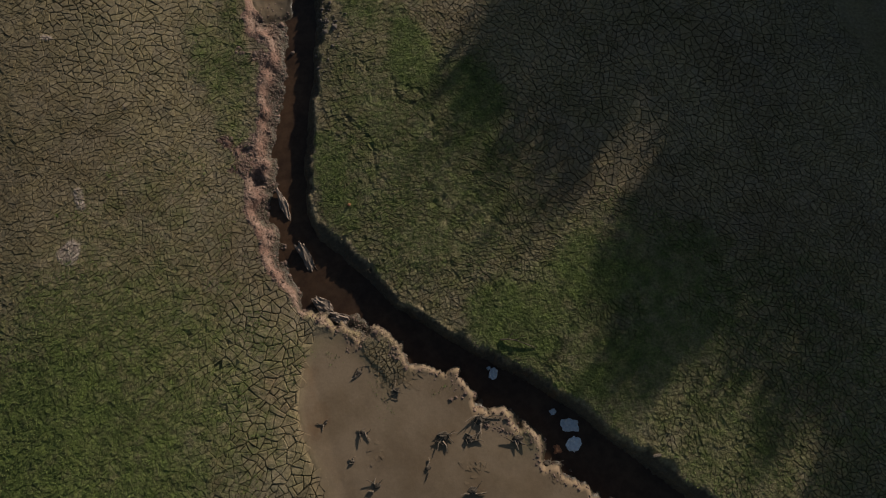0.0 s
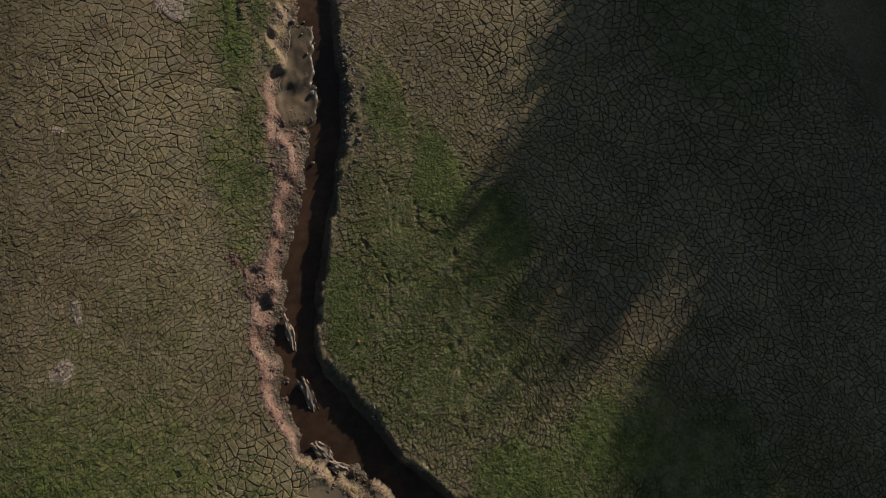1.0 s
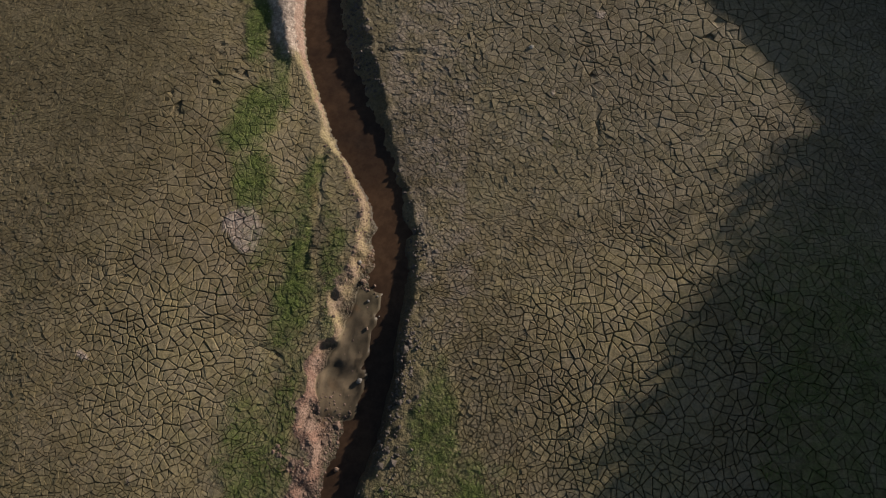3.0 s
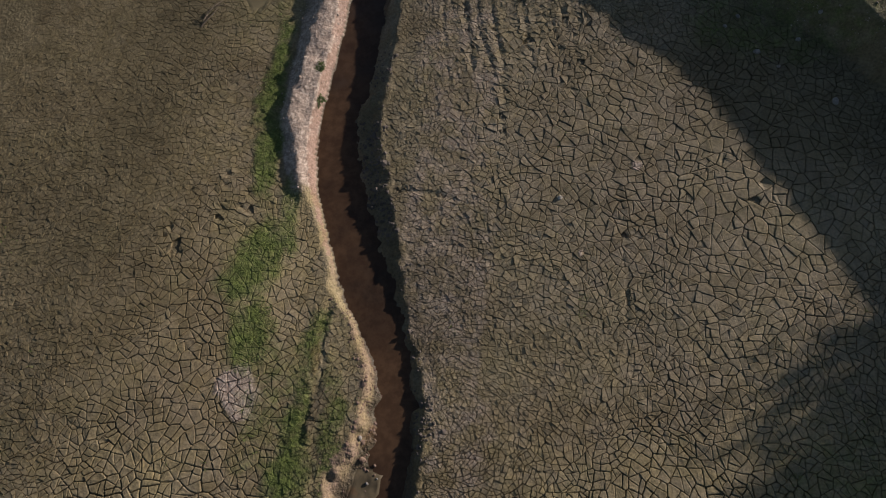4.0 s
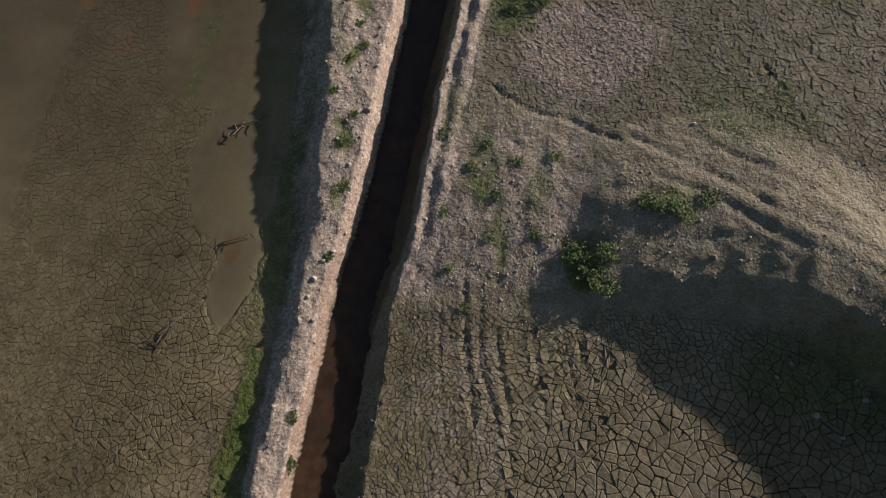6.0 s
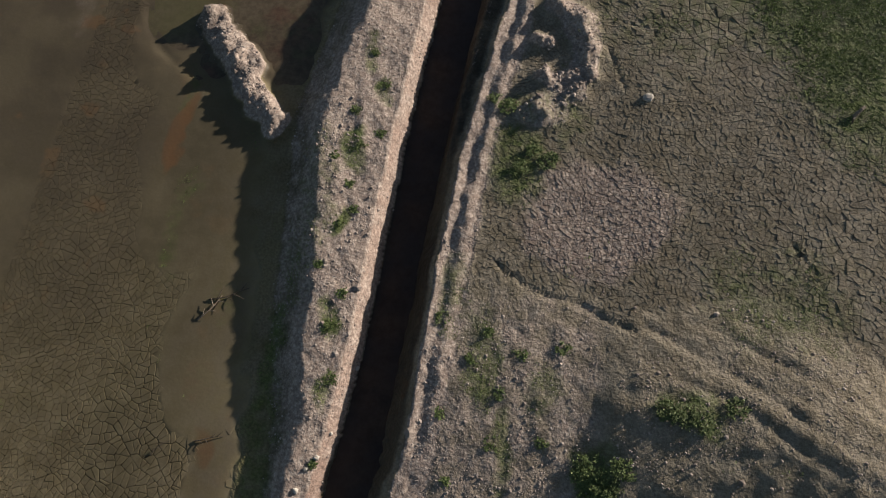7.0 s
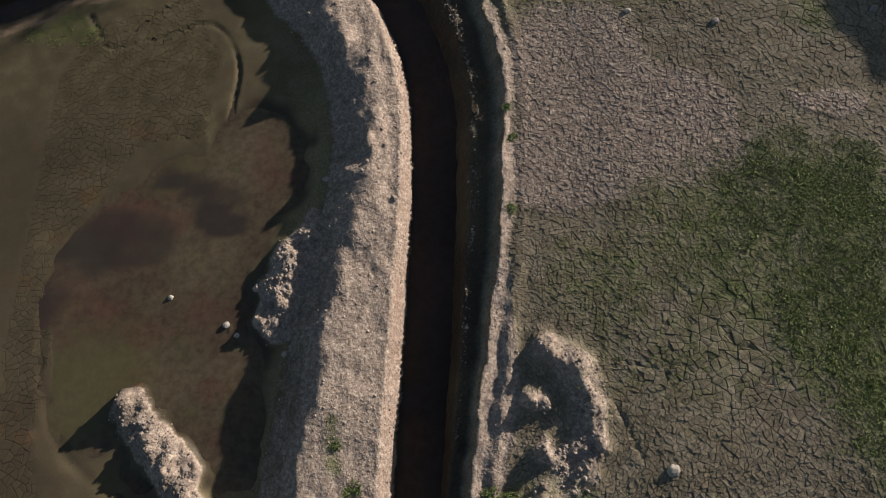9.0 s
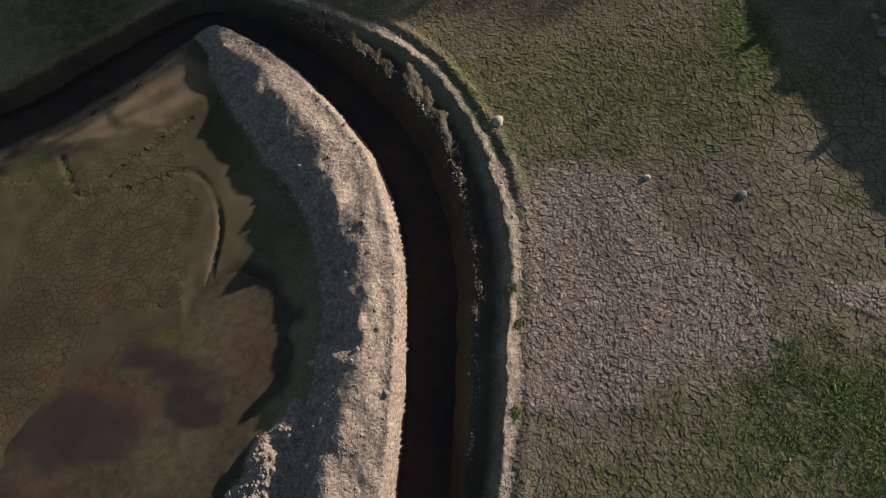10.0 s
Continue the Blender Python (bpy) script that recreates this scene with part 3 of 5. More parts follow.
def soil(name, island):
    """Dried lake mud, with green growth, wet, pale stony and reddish stretches by the plan."""
    m, nt, bsdf = material(name)
    broad, mid, fine = noise_of(nt, 5.0), noise_of(nt, .7, 5), noise_of(nt, .09, 3, .7)
    c = mixed(nt, mapped(nt, broad, .38, .62), MUD_DARK, MUD_LIGHT)
    c = mixed(nt, mapped(nt, mid, .35, .7, 0, .45), c, MUD_GREY)
    c = mixed(nt, mapped(nt, noise_of(nt, 2.2, 3), .52, .7, 0, .5), c, MUD_OLIVE)
    c = mixed(nt, maths(nt, 'MULTIPLY', attr(nt, 'ash'), .85), c, mixed(nt, mapped(nt, mid, .35, .68), ASH_A, ASH_B))
    # darker tone: damp mud, and shade painted on and below the banks
    c = mixed(nt, attr(nt, 'damp_shade'), c, mixed(nt, mapped(nt, mid, .35, .7), DAMP_SHADE_A, DAMP_SHADE_B))
    grit = mixed(nt, mapped(nt, noise_of(nt, .16, 3, .7), .4, .66), PALE_A, PALE_B)
    c = mixed(nt, mapped(nt, maths(nt, "ADD", attr(nt, "pale"), maths(nt, "MULTIPLY", maths(nt, "SUBTRACT", mid, .5), .9)), .2, .75), c, grit)
    clay = mixed(nt, mapped(nt, mid, .42, .62), RED_A, RED_B)
    c = mixed(nt, mapped(nt, maths(nt, "ADD", attr(nt, "red"), maths(nt, "MULTIPLY", maths(nt, "SUBTRACT", mid, .5), .7)), .3, .8), c, clay)
    green = mixed(nt, mapped(nt, noise_of(nt, .35, 4, .7), .38, .66), GREEN_A, GREEN_B)
    g = maths(nt, "ADD", attr(nt, "moss"), maths(nt, "MULTIPLY", maths(nt, "SUBTRACT", noise_of(nt, .5, 5, .7), .5), 1.5))
    c = mixed(nt, mapped(nt, g, .15, 1.15, 0, .9), c, green)
    c = mixed(nt, maths(nt, 'MULTIPLY', attr(nt, 'mudflat'), .9), c, mixed(nt, mapped(nt, noise_of(nt, 1.6, 4), .35, .65), SLICK_A, SLICK_B))
    c = mixed(nt, mapped(nt, maths(nt, 'ADD', attr(nt, 'rust'), maths(nt, 'MULTIPLY', maths(nt, 'SUBTRACT', mid, .5), 1.2)), .3, 1.1, 0, .7), c, (.19, .085, .03))
    silt = mixed(nt, mapped(nt, noise_of(nt, 3.2, 4), .40, .62), SILT_A, SILT_B)
    silt = mixed(nt, mapped(nt, noise_of(nt, 1.7, 3), .60, .70, 0, .8), silt, SILT_RUST)
    c = mixed(nt, mapped(nt, maths(nt, "ADD", attr(nt, "wet"), maths(nt, "MULTIPLY", maths(nt, "SUBTRACT", mid, .5), .3)), .15, .8), c, silt)
    if island:
        geo = nt.nodes.new("ShaderNodeNewGeometry")
        c = mixed(nt, 1.0, c, mixed(nt, geo.outputs["Random Per Island"], (.90, .90, .91), (1.09, 1.085, 1.06)), "MULTIPLY")
    c = mixed(nt, mapped(nt, attr(nt, "slick"), .1, .5, 1.0, .2), c, mixed(nt, mapped(nt, fine, .3, .7), (.72, .72, .72), (1.22, 1.22, 1.22)), "MULTIPLY")
    link(nt, c, bsdf.inputs["Base Color"])
    link(nt, mapped(nt, attr(nt, "wet"), .3, .9, .95, .42), bsdf.inputs["Roughness"])
    bsdf.inputs["Specular IOR Level"].default_value = .25
    rise = maths(nt, "ADD", fine, maths(nt, "MULTIPLY", noise_of(nt, .22, 4, .6), 2.0))
    relief = mapped(nt, attr(nt, "slick"), .1, .45, .85, .05)
    if not island:
        relief = maths(nt, "MULTIPLY", relief, mapped(nt, attr(nt, "pale"), .3, .8, 1.0, .65))
    if island:
        relief = maths(nt, "MULTIPLY", relief, mapped(nt, maths(nt, "MAXIMUM", attr(nt, "moss"), attr(nt, "pale")), .1, .8, .42, .9))
    bumped(nt, bsdf, maths(nt, "MULTIPLY", rise, relief), .95, .05)
    return m


MUD_DARK, MUD_LIGHT, MUD_GREY, MUD_OLIVE = (.20, .158, .088), (.285, .234, .128), (.285, .238, .178), (.195, .172, .085)
ASH_A, ASH_B = (.22, .186, .136), (.305, .264, .202)
DAMP_SHADE_A, DAMP_SHADE_B = (.095, .078, .044), (.135, .112, .065)
PALE_A, PALE_B = (.30, .235, .195), (.51, .42, .352)
SLICK_A, SLICK_B = (.225, .158, .098), (.30, .22, .145)
RED_A, RED_B = (.22, .132, .10), (.265, .18, .14)
GREEN_A, GREEN_B = (.066, .100, .022), (.128, .172, .038)
SILT_A, SILT_B, SILT_RUST = (.062, .048, .032), (.10, .08, .05), (.12, .065, .03)
SOIL, PLATE = soil("lakebed_soil", False), soil("mud_plate", True)


def plain(name, a, b, size=.15, rough=.8, bump=.4, metal=0.0):
    """A surface of two tones, mottled."""
    m, nt, bsdf = material(name)
    n = noise_of(nt, size, 5, .65)
    info = nt.nodes.new("ShaderNodeObjectInfo")
    c = mixed(nt, mapped(nt, n, .33, .67), a, b)
    c = mixed(nt, 1.0, c, mixed(nt, info.outputs["Random"], (.85, .85, .85), (1.12, 1.12, 1.12)), "MULTIPLY")
    link(nt, c, bsdf.inputs["Base Color"])
    bsdf.inputs["Roughness"].default_value, bsdf.inputs["Metallic"].default_value = rough, metal
    bumped(nt, bsdf, n, bump, .02)
    return m


def scattered(name, a, b, rough=.9):
    """Many small pieces in one mesh, each of its own tone."""
    m, nt, bsdf = material(name)
    geo = nt.nodes.new("ShaderNodeNewGeometry")
    c = mixed(nt, geo.outputs["Random Per Island"], a, b)
    c = mixed(nt, mapped(nt, noise_of(nt, 1.3, 3), .35, .65), c, mixed(nt, .5, c, (.5, .5, .5), "MULTIPLY"))
    link(nt, c, bsdf.inputs["Base Color"])
    bsdf.inputs["Roughness"].default_value = rough
    return m


def water(name, deep, light, stain, silt):
    """Turbid water: brown with silt, a smooth mirror gloss on top."""
    m, nt, bsdf = material(name)
    c = mixed(nt, mapped(nt, noise_of(nt, 3.4, 5, .6), .36, .64), deep, light)
    c = mixed(nt, mapped(nt, noise_of(nt, 2.1, 4, .6), .52, .72, 0, .8), c, stain)
    c = mixed(nt, mapped(nt, noise_of(nt, 1.3, 5, .6), .52, .75, 0, .7), c, silt)
    c = mixed(nt, 1.0, c, mixed(nt, mapped(nt, noise_of(nt, .35, 5, .7), .35, .65), (.82, .80, .80), (1.18, 1.18, 1.16)), "MULTIPLY")
    drift_a = maths(nt, "MULTIPLY", maths(nt, "SUBTRACT", noise_of(nt, 1.1, 5, .65), .5), 1.4)
    c = mixed(nt, mapped(nt, maths(nt, "ADD", attr(nt, "ochre"), drift_a), .2, 1.2, 0, .5), c, (.14, .066, .05))
    c = mixed(nt, mapped(nt, maths(nt, "SUBTRACT", attr(nt, "weedy"), drift_a), .2, 1.2, 0, .7), c, (.115, .108, .048))
    # dark silt patches in the pond; in the creek, the ditch's shade as colour
    c = mixed(nt, mapped(nt, maths(nt, "ADD", attr(nt, "murk"), maths(nt, "MULTIPLY", maths(nt, "SUBTRACT", noise_of(nt, 1.4, 6, .65), .5), 2.0)), .1, 1.5, 0, .8), c, (.04, .034, .033))
    link(nt, c, bsdf.inputs["Base Color"])
    bsdf.inputs["Roughness"].default_value, bsdf.inputs["IOR"].default_value = .06, 1.33
    bumped(nt, bsdf, noise_of(nt, .5, 3), .08, .02)
    return m


STONE = plain("pale_stone", (.40, .36, .31), (.58, .53, .46), .12, .85)
GREY_STONE = plain("grey_stone", (.20, .19, .18), (.34, .31, .28), .12, .85)
CREEK_STONE = plain("muddy_stone", (.13, .085, .06), (.24, .165, .12), .06, .7)
RUBBLE = scattered("rubble", (.24, .19, .155), (.50, .42, .36))
DARK_RUBBLE = scattered("clods", (.15, .102, .078), (.30, .20, .15))
BANK_CLODS = scattered("bank_clods", (.08, .066, .055), (.17, .14, .12))
GRASS = scattered("grass_blades", (.09, .135, .025), (.22, .26, .07), .8)
WEED = scattered("weed_leaves", (.08, .12, .03), (.18, .225, .065), .7)
LEAF = scattered("tree_leaves", (.04, .07, .015), (.09, .13, .03), .7)
BARK = plain("bark", (.10, .075, .05), (.19, .15, .11), .08, .95, .8)
DEADWOOD = plain("dead_wood", (.16, .12, .085), (.34, .27, .20), .05, .9, .6)
DARKWOOD = plain("wet_dead_wood", (.045, .035, .025), (.11, .085, .06), .05, .8, .6)
CLAY = plain("bank_clay", (.19, .145, .11), (.30, .235, .185), .18, .9, .8)
PLASTIC = plain("white_plastic_film", (.55, .60, .66), (.72, .76, .80), .08, .35, .5)
RUST = plain("rusty_clay", (.33, .13, .06), (.42, .20, .10), .06, .9)
CREEK = water("creek_water", (.05, .031, .02), (.085, .05, .029), (.04, .027, .019), (.06, .035, .022))
PONDW = water("pond_water", (.085, .065, .045), (.125, .10, .066), (.116, .068, .047), (.098, .096, .05))


# ---- mesh builders ----
def mesh_of(name, verts, loops, starts, mats, smooth=False):
    """A mesh from arrays: corner indices in a row, and where each face starts."""
    me = bpy.data.meshes.new(name)
    me.vertices.add(len(verts))
    me.vertices.foreach_set("co", np.asarray(verts, np.float32).ravel())
    me.loops.add(len(loops))
    me.loops.foreach_set("vertex_index", np.asarray(loops, np.int32))
    me.polygons.add(len(starts))
    me.polygons.foreach_set("loop_start", np.asarray(starts, np.int32))
    me.polygons.foreach_set("use_smooth", np.full(len(starts), smooth))
    me.materials.append(mats)
    me.update(calc_edges=True)
    return me


def give(me, name, values):
    me.attributes.new(name, "FLOAT", "POINT").data.foreach_set("value", np.asarray(values, np.float32))


def part(name, bm, mat, parent, label=""):
    """Links a bmesh as one mesh under a thing or a part."""
    me = bpy.data.meshes.new(name)
    bm.to_mesh(me)
    bm.free()
    me.materials.append(mat)
    ob = new(name, me)
    ob.parent = parent
    return tagged(ob, label)


def thing(name, x, y, label, category, group="", z=None, turn=0.0):
    """An Empty at the base of a thing that has parts."""
    ob = new(name)
    ob.matrix_world = pose(x, y, height(x, y) if z is None else z, 0, 0, turn)
    return tagged(ob, label, category, group)


def single(name, bm, mat, m, label, category, group=""):
    ob = part(name, bm, mat, None)
    ob.matrix_world = m
    return tagged(ob, label, category, group)


def limb(bm, points, r0, r1, sides=6):
    """A bent, tapering round stick through points."""
    rings = []
    for i, p in enumerate(points):
        p = Vector(p)
        d = (Vector(points[min(i + 1, len(points) - 1)]) - Vector(points[max(i - 1, 0)])).normalized()
        a = d.cross(Vector((.3, .2, 1)) if abs(d.z) < .9 else Vector((1, 0, .1))).normalized()
        b = d.cross(a)
        r = r0 + (r1 - r0) * i / (len(points) - 1)
        rings.append([bm.verts.new(p + (a * math.cos(2 * math.pi * j / sides) + b * math.sin(2 * math.pi * j / sides)) * r * random.uniform(.85, 1.15)) for j in range(sides)])
    for s, t in zip(rings, rings[1:]):
        for j in range(sides):
            bm.faces.new((s[j], s[(j + 1) % sides], t[(j + 1) % sides], t[j]))
    bm.faces.new(rings[0][::-1])
    bm.faces.new(rings[-1])


def boulder(r, squash=.7, seed=0, sub=2, jag=.25):
    """A worn, angular stone."""
    bm = bmesh.new()
    bmesh.ops.create_icosphere(bm, subdivisions=sub, radius=1)
    for v in bm.verts:
        n = noise.noise(v.co * 1.1 + Vector((seed * 3.7, 0, 0))) + .5 * noise.noise(v.co * 2.6 + Vector((0, seed * 2.3, 0)))
        v.co *= 1 + jag * n
        v.co.x, v.co.y, v.co.z = v.co.x * r * 1.1, v.co.y * r * .9, max(v.co.z, -.45) * r * squash
    return bm


# ---- ground ----
nx, ny = len(GX), len(GY)
low = GRID["crack"].copy()
for _ in range(25):
    low[1:-1] = (low[:-2] + 2 * low[1:-1] + low[2:]) / 4
    low[:, 1:-1] = (low[:, :-2] + 2 * low[:, 1:-1] + low[:, 2:]) / 4
GRID["low"] = low
zz = GRID["z"] - .10 * sst(np.minimum(low, GRID['crack']), .5, 1.0)
gv = np.stack([mx, my, zz], -1).reshape(-1, 3)
ii = (np.arange(ny - 1)[:, None] * nx + np.arange(nx - 1)[None, :]).ravel()
gl = np.stack([ii, ii + 1, ii + nx + 1, ii + nx], 1).ravel()
gme = mesh_of("ground", gv, gl, np.arange(len(ii)) * 4, SOIL, True)
for key in ("moss", "wet", "pale", "red", "damp_shade", "ash", "slick", "mudflat", "rust"):
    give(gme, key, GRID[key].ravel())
ground = tagged(new("ground", gme), "dried lake bed of cracked brown mud with a ditch and spoil banks", "ground", kind="structure")


# ---- cracked plates ----
def plate_size(x, y):
    """Width of the mud plates, by stretch of the lake bed."""
    s = np.full_like(x, .17)
    for cx, cy, rx, ry, v in ((-8.05, 20.67, 4.0, 6.0, .36), (-7.6, 27, 2.6, 3, .37), (6.9, 19.36, 4.0, 4.5, .33), (10.92, 19.64, 4, 5, .38), (6, 34, 6, 6, .38), (12, 33, 5, 8, .44), (-6.5, 28, 2.5, 4, .34), (-5.71, 3.02, 2.6, 4.5, .33), (13.5, 76, 3, 4, .46), (7.5, 60.8, 2.6, 2.6, .38), (13.15, 14.51, 5, 8, .33),
                              (7.88, 9.79, 4, 4, .26), (-14, 60, 8, 20, .30), (11, 50, 3, 4, .22), (-11, 40, 4, 8, .30)):
        s = s + np.maximum(v - s, 0) * np.exp(-(((x - cx) / rx) ** 2 + ((y - cy) / ry) ** 2) * 1.1)
    return np.clip(s, .16, .5)


def first_cells():
    """The oldest cracks: cells about two plates across, whose edges carry the width of their crack."""
    from mathutils.geometry import delaunay_2d_cdt
    r = np.random.RandomState(11)
    px, py = r.uniform(-19.5, 19.5, 190000), r.uniform(-8, 87.5, 190000)
    ok = at("low", px, py) > .03
    px, py = px[ok], py[ok]
    gap = 1.45 * plate_size(px, py) * r.uniform(.8, 1.2, len(px))
    cell, grid, seeds = .75, {}, []
    for x, y, g in zip(px.tolist(), py.tolist(), gap.tolist()):
        ci, cj = int(x // cell), int(y // cell)
        if all((qx - x) ** 2 + (qy - y) ** 2 > g * g for a in (ci - 1, ci, ci + 1) for b in (cj - 1, cj, cj + 1) for qx, qy in grid.get((a, b), ())):
            grid.setdefault((ci, cj), []).append((x, y))
            seeds.append(Vector((x, y)))
    vs, _, fs, *_ = delaunay_2d_cdt(seeds, [], [], 0, 1e-6)
    v = np.array([p[:] for p in vs])
    t = np.array([f for f in fs if len(f) == 3])
    a, b, c = v[t[:, 0]], v[t[:, 1]], v[t[:, 2]]
    d = 2 * (a[:, 0] * (b[:, 1] - c[:, 1]) + b[:, 0] * (c[:, 1] - a[:, 1]) + c[:, 0] * (a[:, 1] - b[:, 1])) + 1e-12
    a2, b2, c2 = (a ** 2).sum(1), (b ** 2).sum(1), (c ** 2).sum(1)
    cc = np.stack([(a2 * (b[:, 1] - c[:, 1]) + b2 * (c[:, 1] - a[:, 1]) + c2 * (a[:, 1] - b[:, 1])) / d,
                   (a2 * (c[:, 0] - b[:, 0]) + b2 * (a[:, 0] - c[:, 0]) + c2 * (b[:, 0] - a[:, 0])) / d], 1)
    cells = [[] for _ in range(len(v))]
    for i, tri in enumerate(t.tolist()):
        for j in tri:
            cells[j].append(i)
    for j, ids in enumerate(cells):
        q = cc[ids] - v[j]
        if len(ids) > 2 and (np.abs(q) < 1.3).all():
            order = np.argsort(np.arctan2(q[:, 1], q[:, 0]))
            yield [(x, y, .45 + .75 * abs(math.sin(x * 5.1 + y * 3.7))) for x, y in cc[ids][order].tolist()]


def crossed(poly, rnd):
    """A plate cracks in two across its length: younger cracks meet older ones at right angles."""
    n = len(poly)
    cx, cy = sum(p[0] for p in poly) / n, sum(p[1] for p in poly) / n
    sxx = sum((p[0] - cx) ** 2 for p in poly)
    syy = sum((p[1] - cy) ** 2 for p in poly)
    sxy = sum((p[0] - cx) * (p[1] - cy) for p in poly)
    a = .5 * math.atan2(2 * sxy, sxx - syy) + rnd.gauss(0, .13)
    nx_, ny_ = math.cos(a), math.sin(a)
    shift = rnd.gauss(0, .12) * math.sqrt((sxx + syy) / n)
    d = [(p[0] - cx) * nx_ + (p[1] - cy) * ny_ - shift for p in poly]
    wide = rnd.uniform(.35, 1.0)
    one, two = [], []
    for i in range(n):
        p, q, dp, dq = poly[i], poly[(i + 1) % n], d[i], d[(i + 1) % n]
        (one if dp >= 0 else two).append(p)
        if (dp >= 0) != (dq >= 0):
            f = dp / (dp - dq)
            x, y = p[0] + (q[0] - p[0]) * f, p[1] + (q[1] - p[1]) * f
            if dp >= 0:
                one.append((x, y, wide))
                two.append((x, y, p[2]))
            else:
                two.append((x, y, wide))
                one.append((x, y, p[2]))
    return one, two


def area_of(poly):
    return .5 * abs(sum(p[0] * q[1] - q[0] * p[1] for p, q in zip(poly, poly[1:] + poly[:1])))


def plates():
    """All plates: the first cells, cracked on and on until each is of its place's size."""
    rnd = random.Random(8)
    sx, sy = np.arange(-20, 20, .25), np.arange(-9, 89, .25)
    ax, ay = np.meshgrid(sx, sy)
    size = plate_size(ax.ravel(), ay.ravel()).reshape(ax.shape)
    here = (at("low", ax.ravel(), ay.ravel()) > .03).reshape(ax.shape)
    out, todo = [], list(first_cells())
    while todo:
        poly = todo.pop()
        cx, cy = sum(p[0] for p in poly) / len(poly), sum(p[1] for p in poly) / len(poly)
        i, j = min(max(int((cy + 9) * 4), 0), len(sy) - 1), min(max(int((cx + 20) * 4), 0), len(sx) - 1)
        area = area_of(poly)
        if area < 1.2 and not here[i, j]:
            if area < .25 or not here[max(i - 2, 0):i + 3, max(j - 2, 0):j + 3].any():
                continue
        if area > (size[i, j] * rnd.uniform(.78, 1.32)) ** 2:
            todo += [p for p in crossed(poly, rnd) if len(p) > 2]
        elif area > .003:
            out.append(poly)
    return out


def build_plates():
    """Raised plates with worn, slanted sides; a stretch of the bed as single pieces, the rest joined."""
    r = np.random.RandomState(5)
    rings = []
    for p in plates():
        ring = []
        for a, b in zip(p, p[1:] + p[:1]):
            ring.append(a)
            if (a[0] - b[0]) ** 2 + (a[1] - b[1]) ** 2 > .05:
                ring.append(((a[0] + b[0]) / 2, (a[1] + b[1]) / 2, a[2]))
        if area_of(p) > .05:
            cut = []
            for i, q in enumerate(ring):
                a, b = ring[i - 1], ring[(i + 1) % len(ring)]
                turn = abs((q[0] - a[0]) * (b[1] - q[1]) - (q[1] - a[1]) * (b[0] - q[0]))
                if turn < .35 * math.hypot(q[0] - a[0], q[1] - a[1]) * math.hypot(b[0] - q[0], b[1] - q[1]):
                    cut.append(q)
                else:
                    cut += [(q[0] + (a[0] - q[0]) * .16, q[1] + (a[1] - q[1]) * .16, a[2]), (q[0] + (b[0] - q[0]) * .16, q[1] + (b[1] - q[1]) * .16, q[2])]
            ring = cut
        rings.append(ring)
    sizes = np.array([len(p) for p in rings])
    flat = np.array([q for p in rings for q in p])
    cat, wide = flat[:, :2], flat[:, 2]
    start = np.concatenate([[0], np.cumsum(sizes)[:-1]])
    stop = start + sizes - 1
    who = np.repeat(np.arange(len(sizes)), sizes)
    # cracks wander: corners drift with a noise shared by neighbours
    cat = cat + np.stack([fbm(cat[:, 0], cat[:, 1], 2.4, 2, 1.1), fbm(cat[:, 0], cat[:, 1], 2.4, 2, 7.9)], 1) * .16
    cat = cat + np.stack([fbm(cat[:, 0], cat[:, 1], .5, 2, 4.1), fbm(cat[:, 0], cat[:, 1], .5, 2, 5.9)], 1) * .042
    cen = np.add.reduceat(cat, start, 0) / sizes[:, None]
    nxt, prv = np.arange(len(cat)) + 1, np.arange(len(cat)) - 1
    nxt[stop], prv[start] = start, stop
    e = cat[nxt] - cat
    nrm = np.stack([-e[:, 1], e[:, 0]], 1) / (np.linalg.norm(e, axis=1, keepdims=True) + 1e-6)
    psize = plate_size(cen[:, 0], cen[:, 1])
    big = np.clip((psize - .18) * 5.5, 0, 1)[who]
    val = {key: at(key, cat[:, 0], cat[:, 1]) for key in ("ash", "moss", "damp_shade", "slick")}
    open_ = vnoise(cat[:, 0] * 1.3 + 40, cat[:, 1] * 1.3 + 7) ** 1.4
    gap = wide * (.0085 + .0025 * open_ + (.001 + .0095 * open_) * big) * (1.22 - .42 * sst(cat[:, 1], 20, 26)) * (1 - (.35 + .35 * sst(cat[:, 1], 46, 52)) * val["moss"]) * (1 - .3 * np.clip(val["damp_shade"], 0, 1) * sst(cat[:, 1], 31, 37)) * (1 - (.38 + .14 * big) * sst(cat[:, 1], 44, 50)) * (1 - .3 * np.clip(val["slick"], 0, 1))

    def inset(g):
        g1, g2, n1, n2 = g[prv], g, nrm[prv], nrm
        det = n1[:, 0] * n2[:, 1] - n1[:, 1] * n2[:, 0]
        ok = np.abs(det) > .25
        dd = np.where(ok, det, 1)
        o = np.stack([np.where(ok, (g1 * n2[:, 1] - g2 * n1[:, 1]) / dd, (n1[:, 0] * g1 + n2[:, 0] * g2) / 2), np.where(ok, (n1[:, 0] * g2 - n2[:, 0] * g1) / dd, (n1[:, 1] * g1 + n2[:, 1] * g2) / 2)], 1)
        lim = np.minimum(2.0 * np.maximum(g1, g2), .45 * np.linalg.norm(cat - cen[who], axis=1))
        ln = np.linalg.norm(o, axis=1) + 1e-9
        return cat + o * np.minimum(1, lim / ln)[:, None]
    outer, edge, inner = inset(gap), inset(gap + .003), inset(gap + .012 + .012 * big)
    lift = r.uniform(-.011, .011, len(sizes))
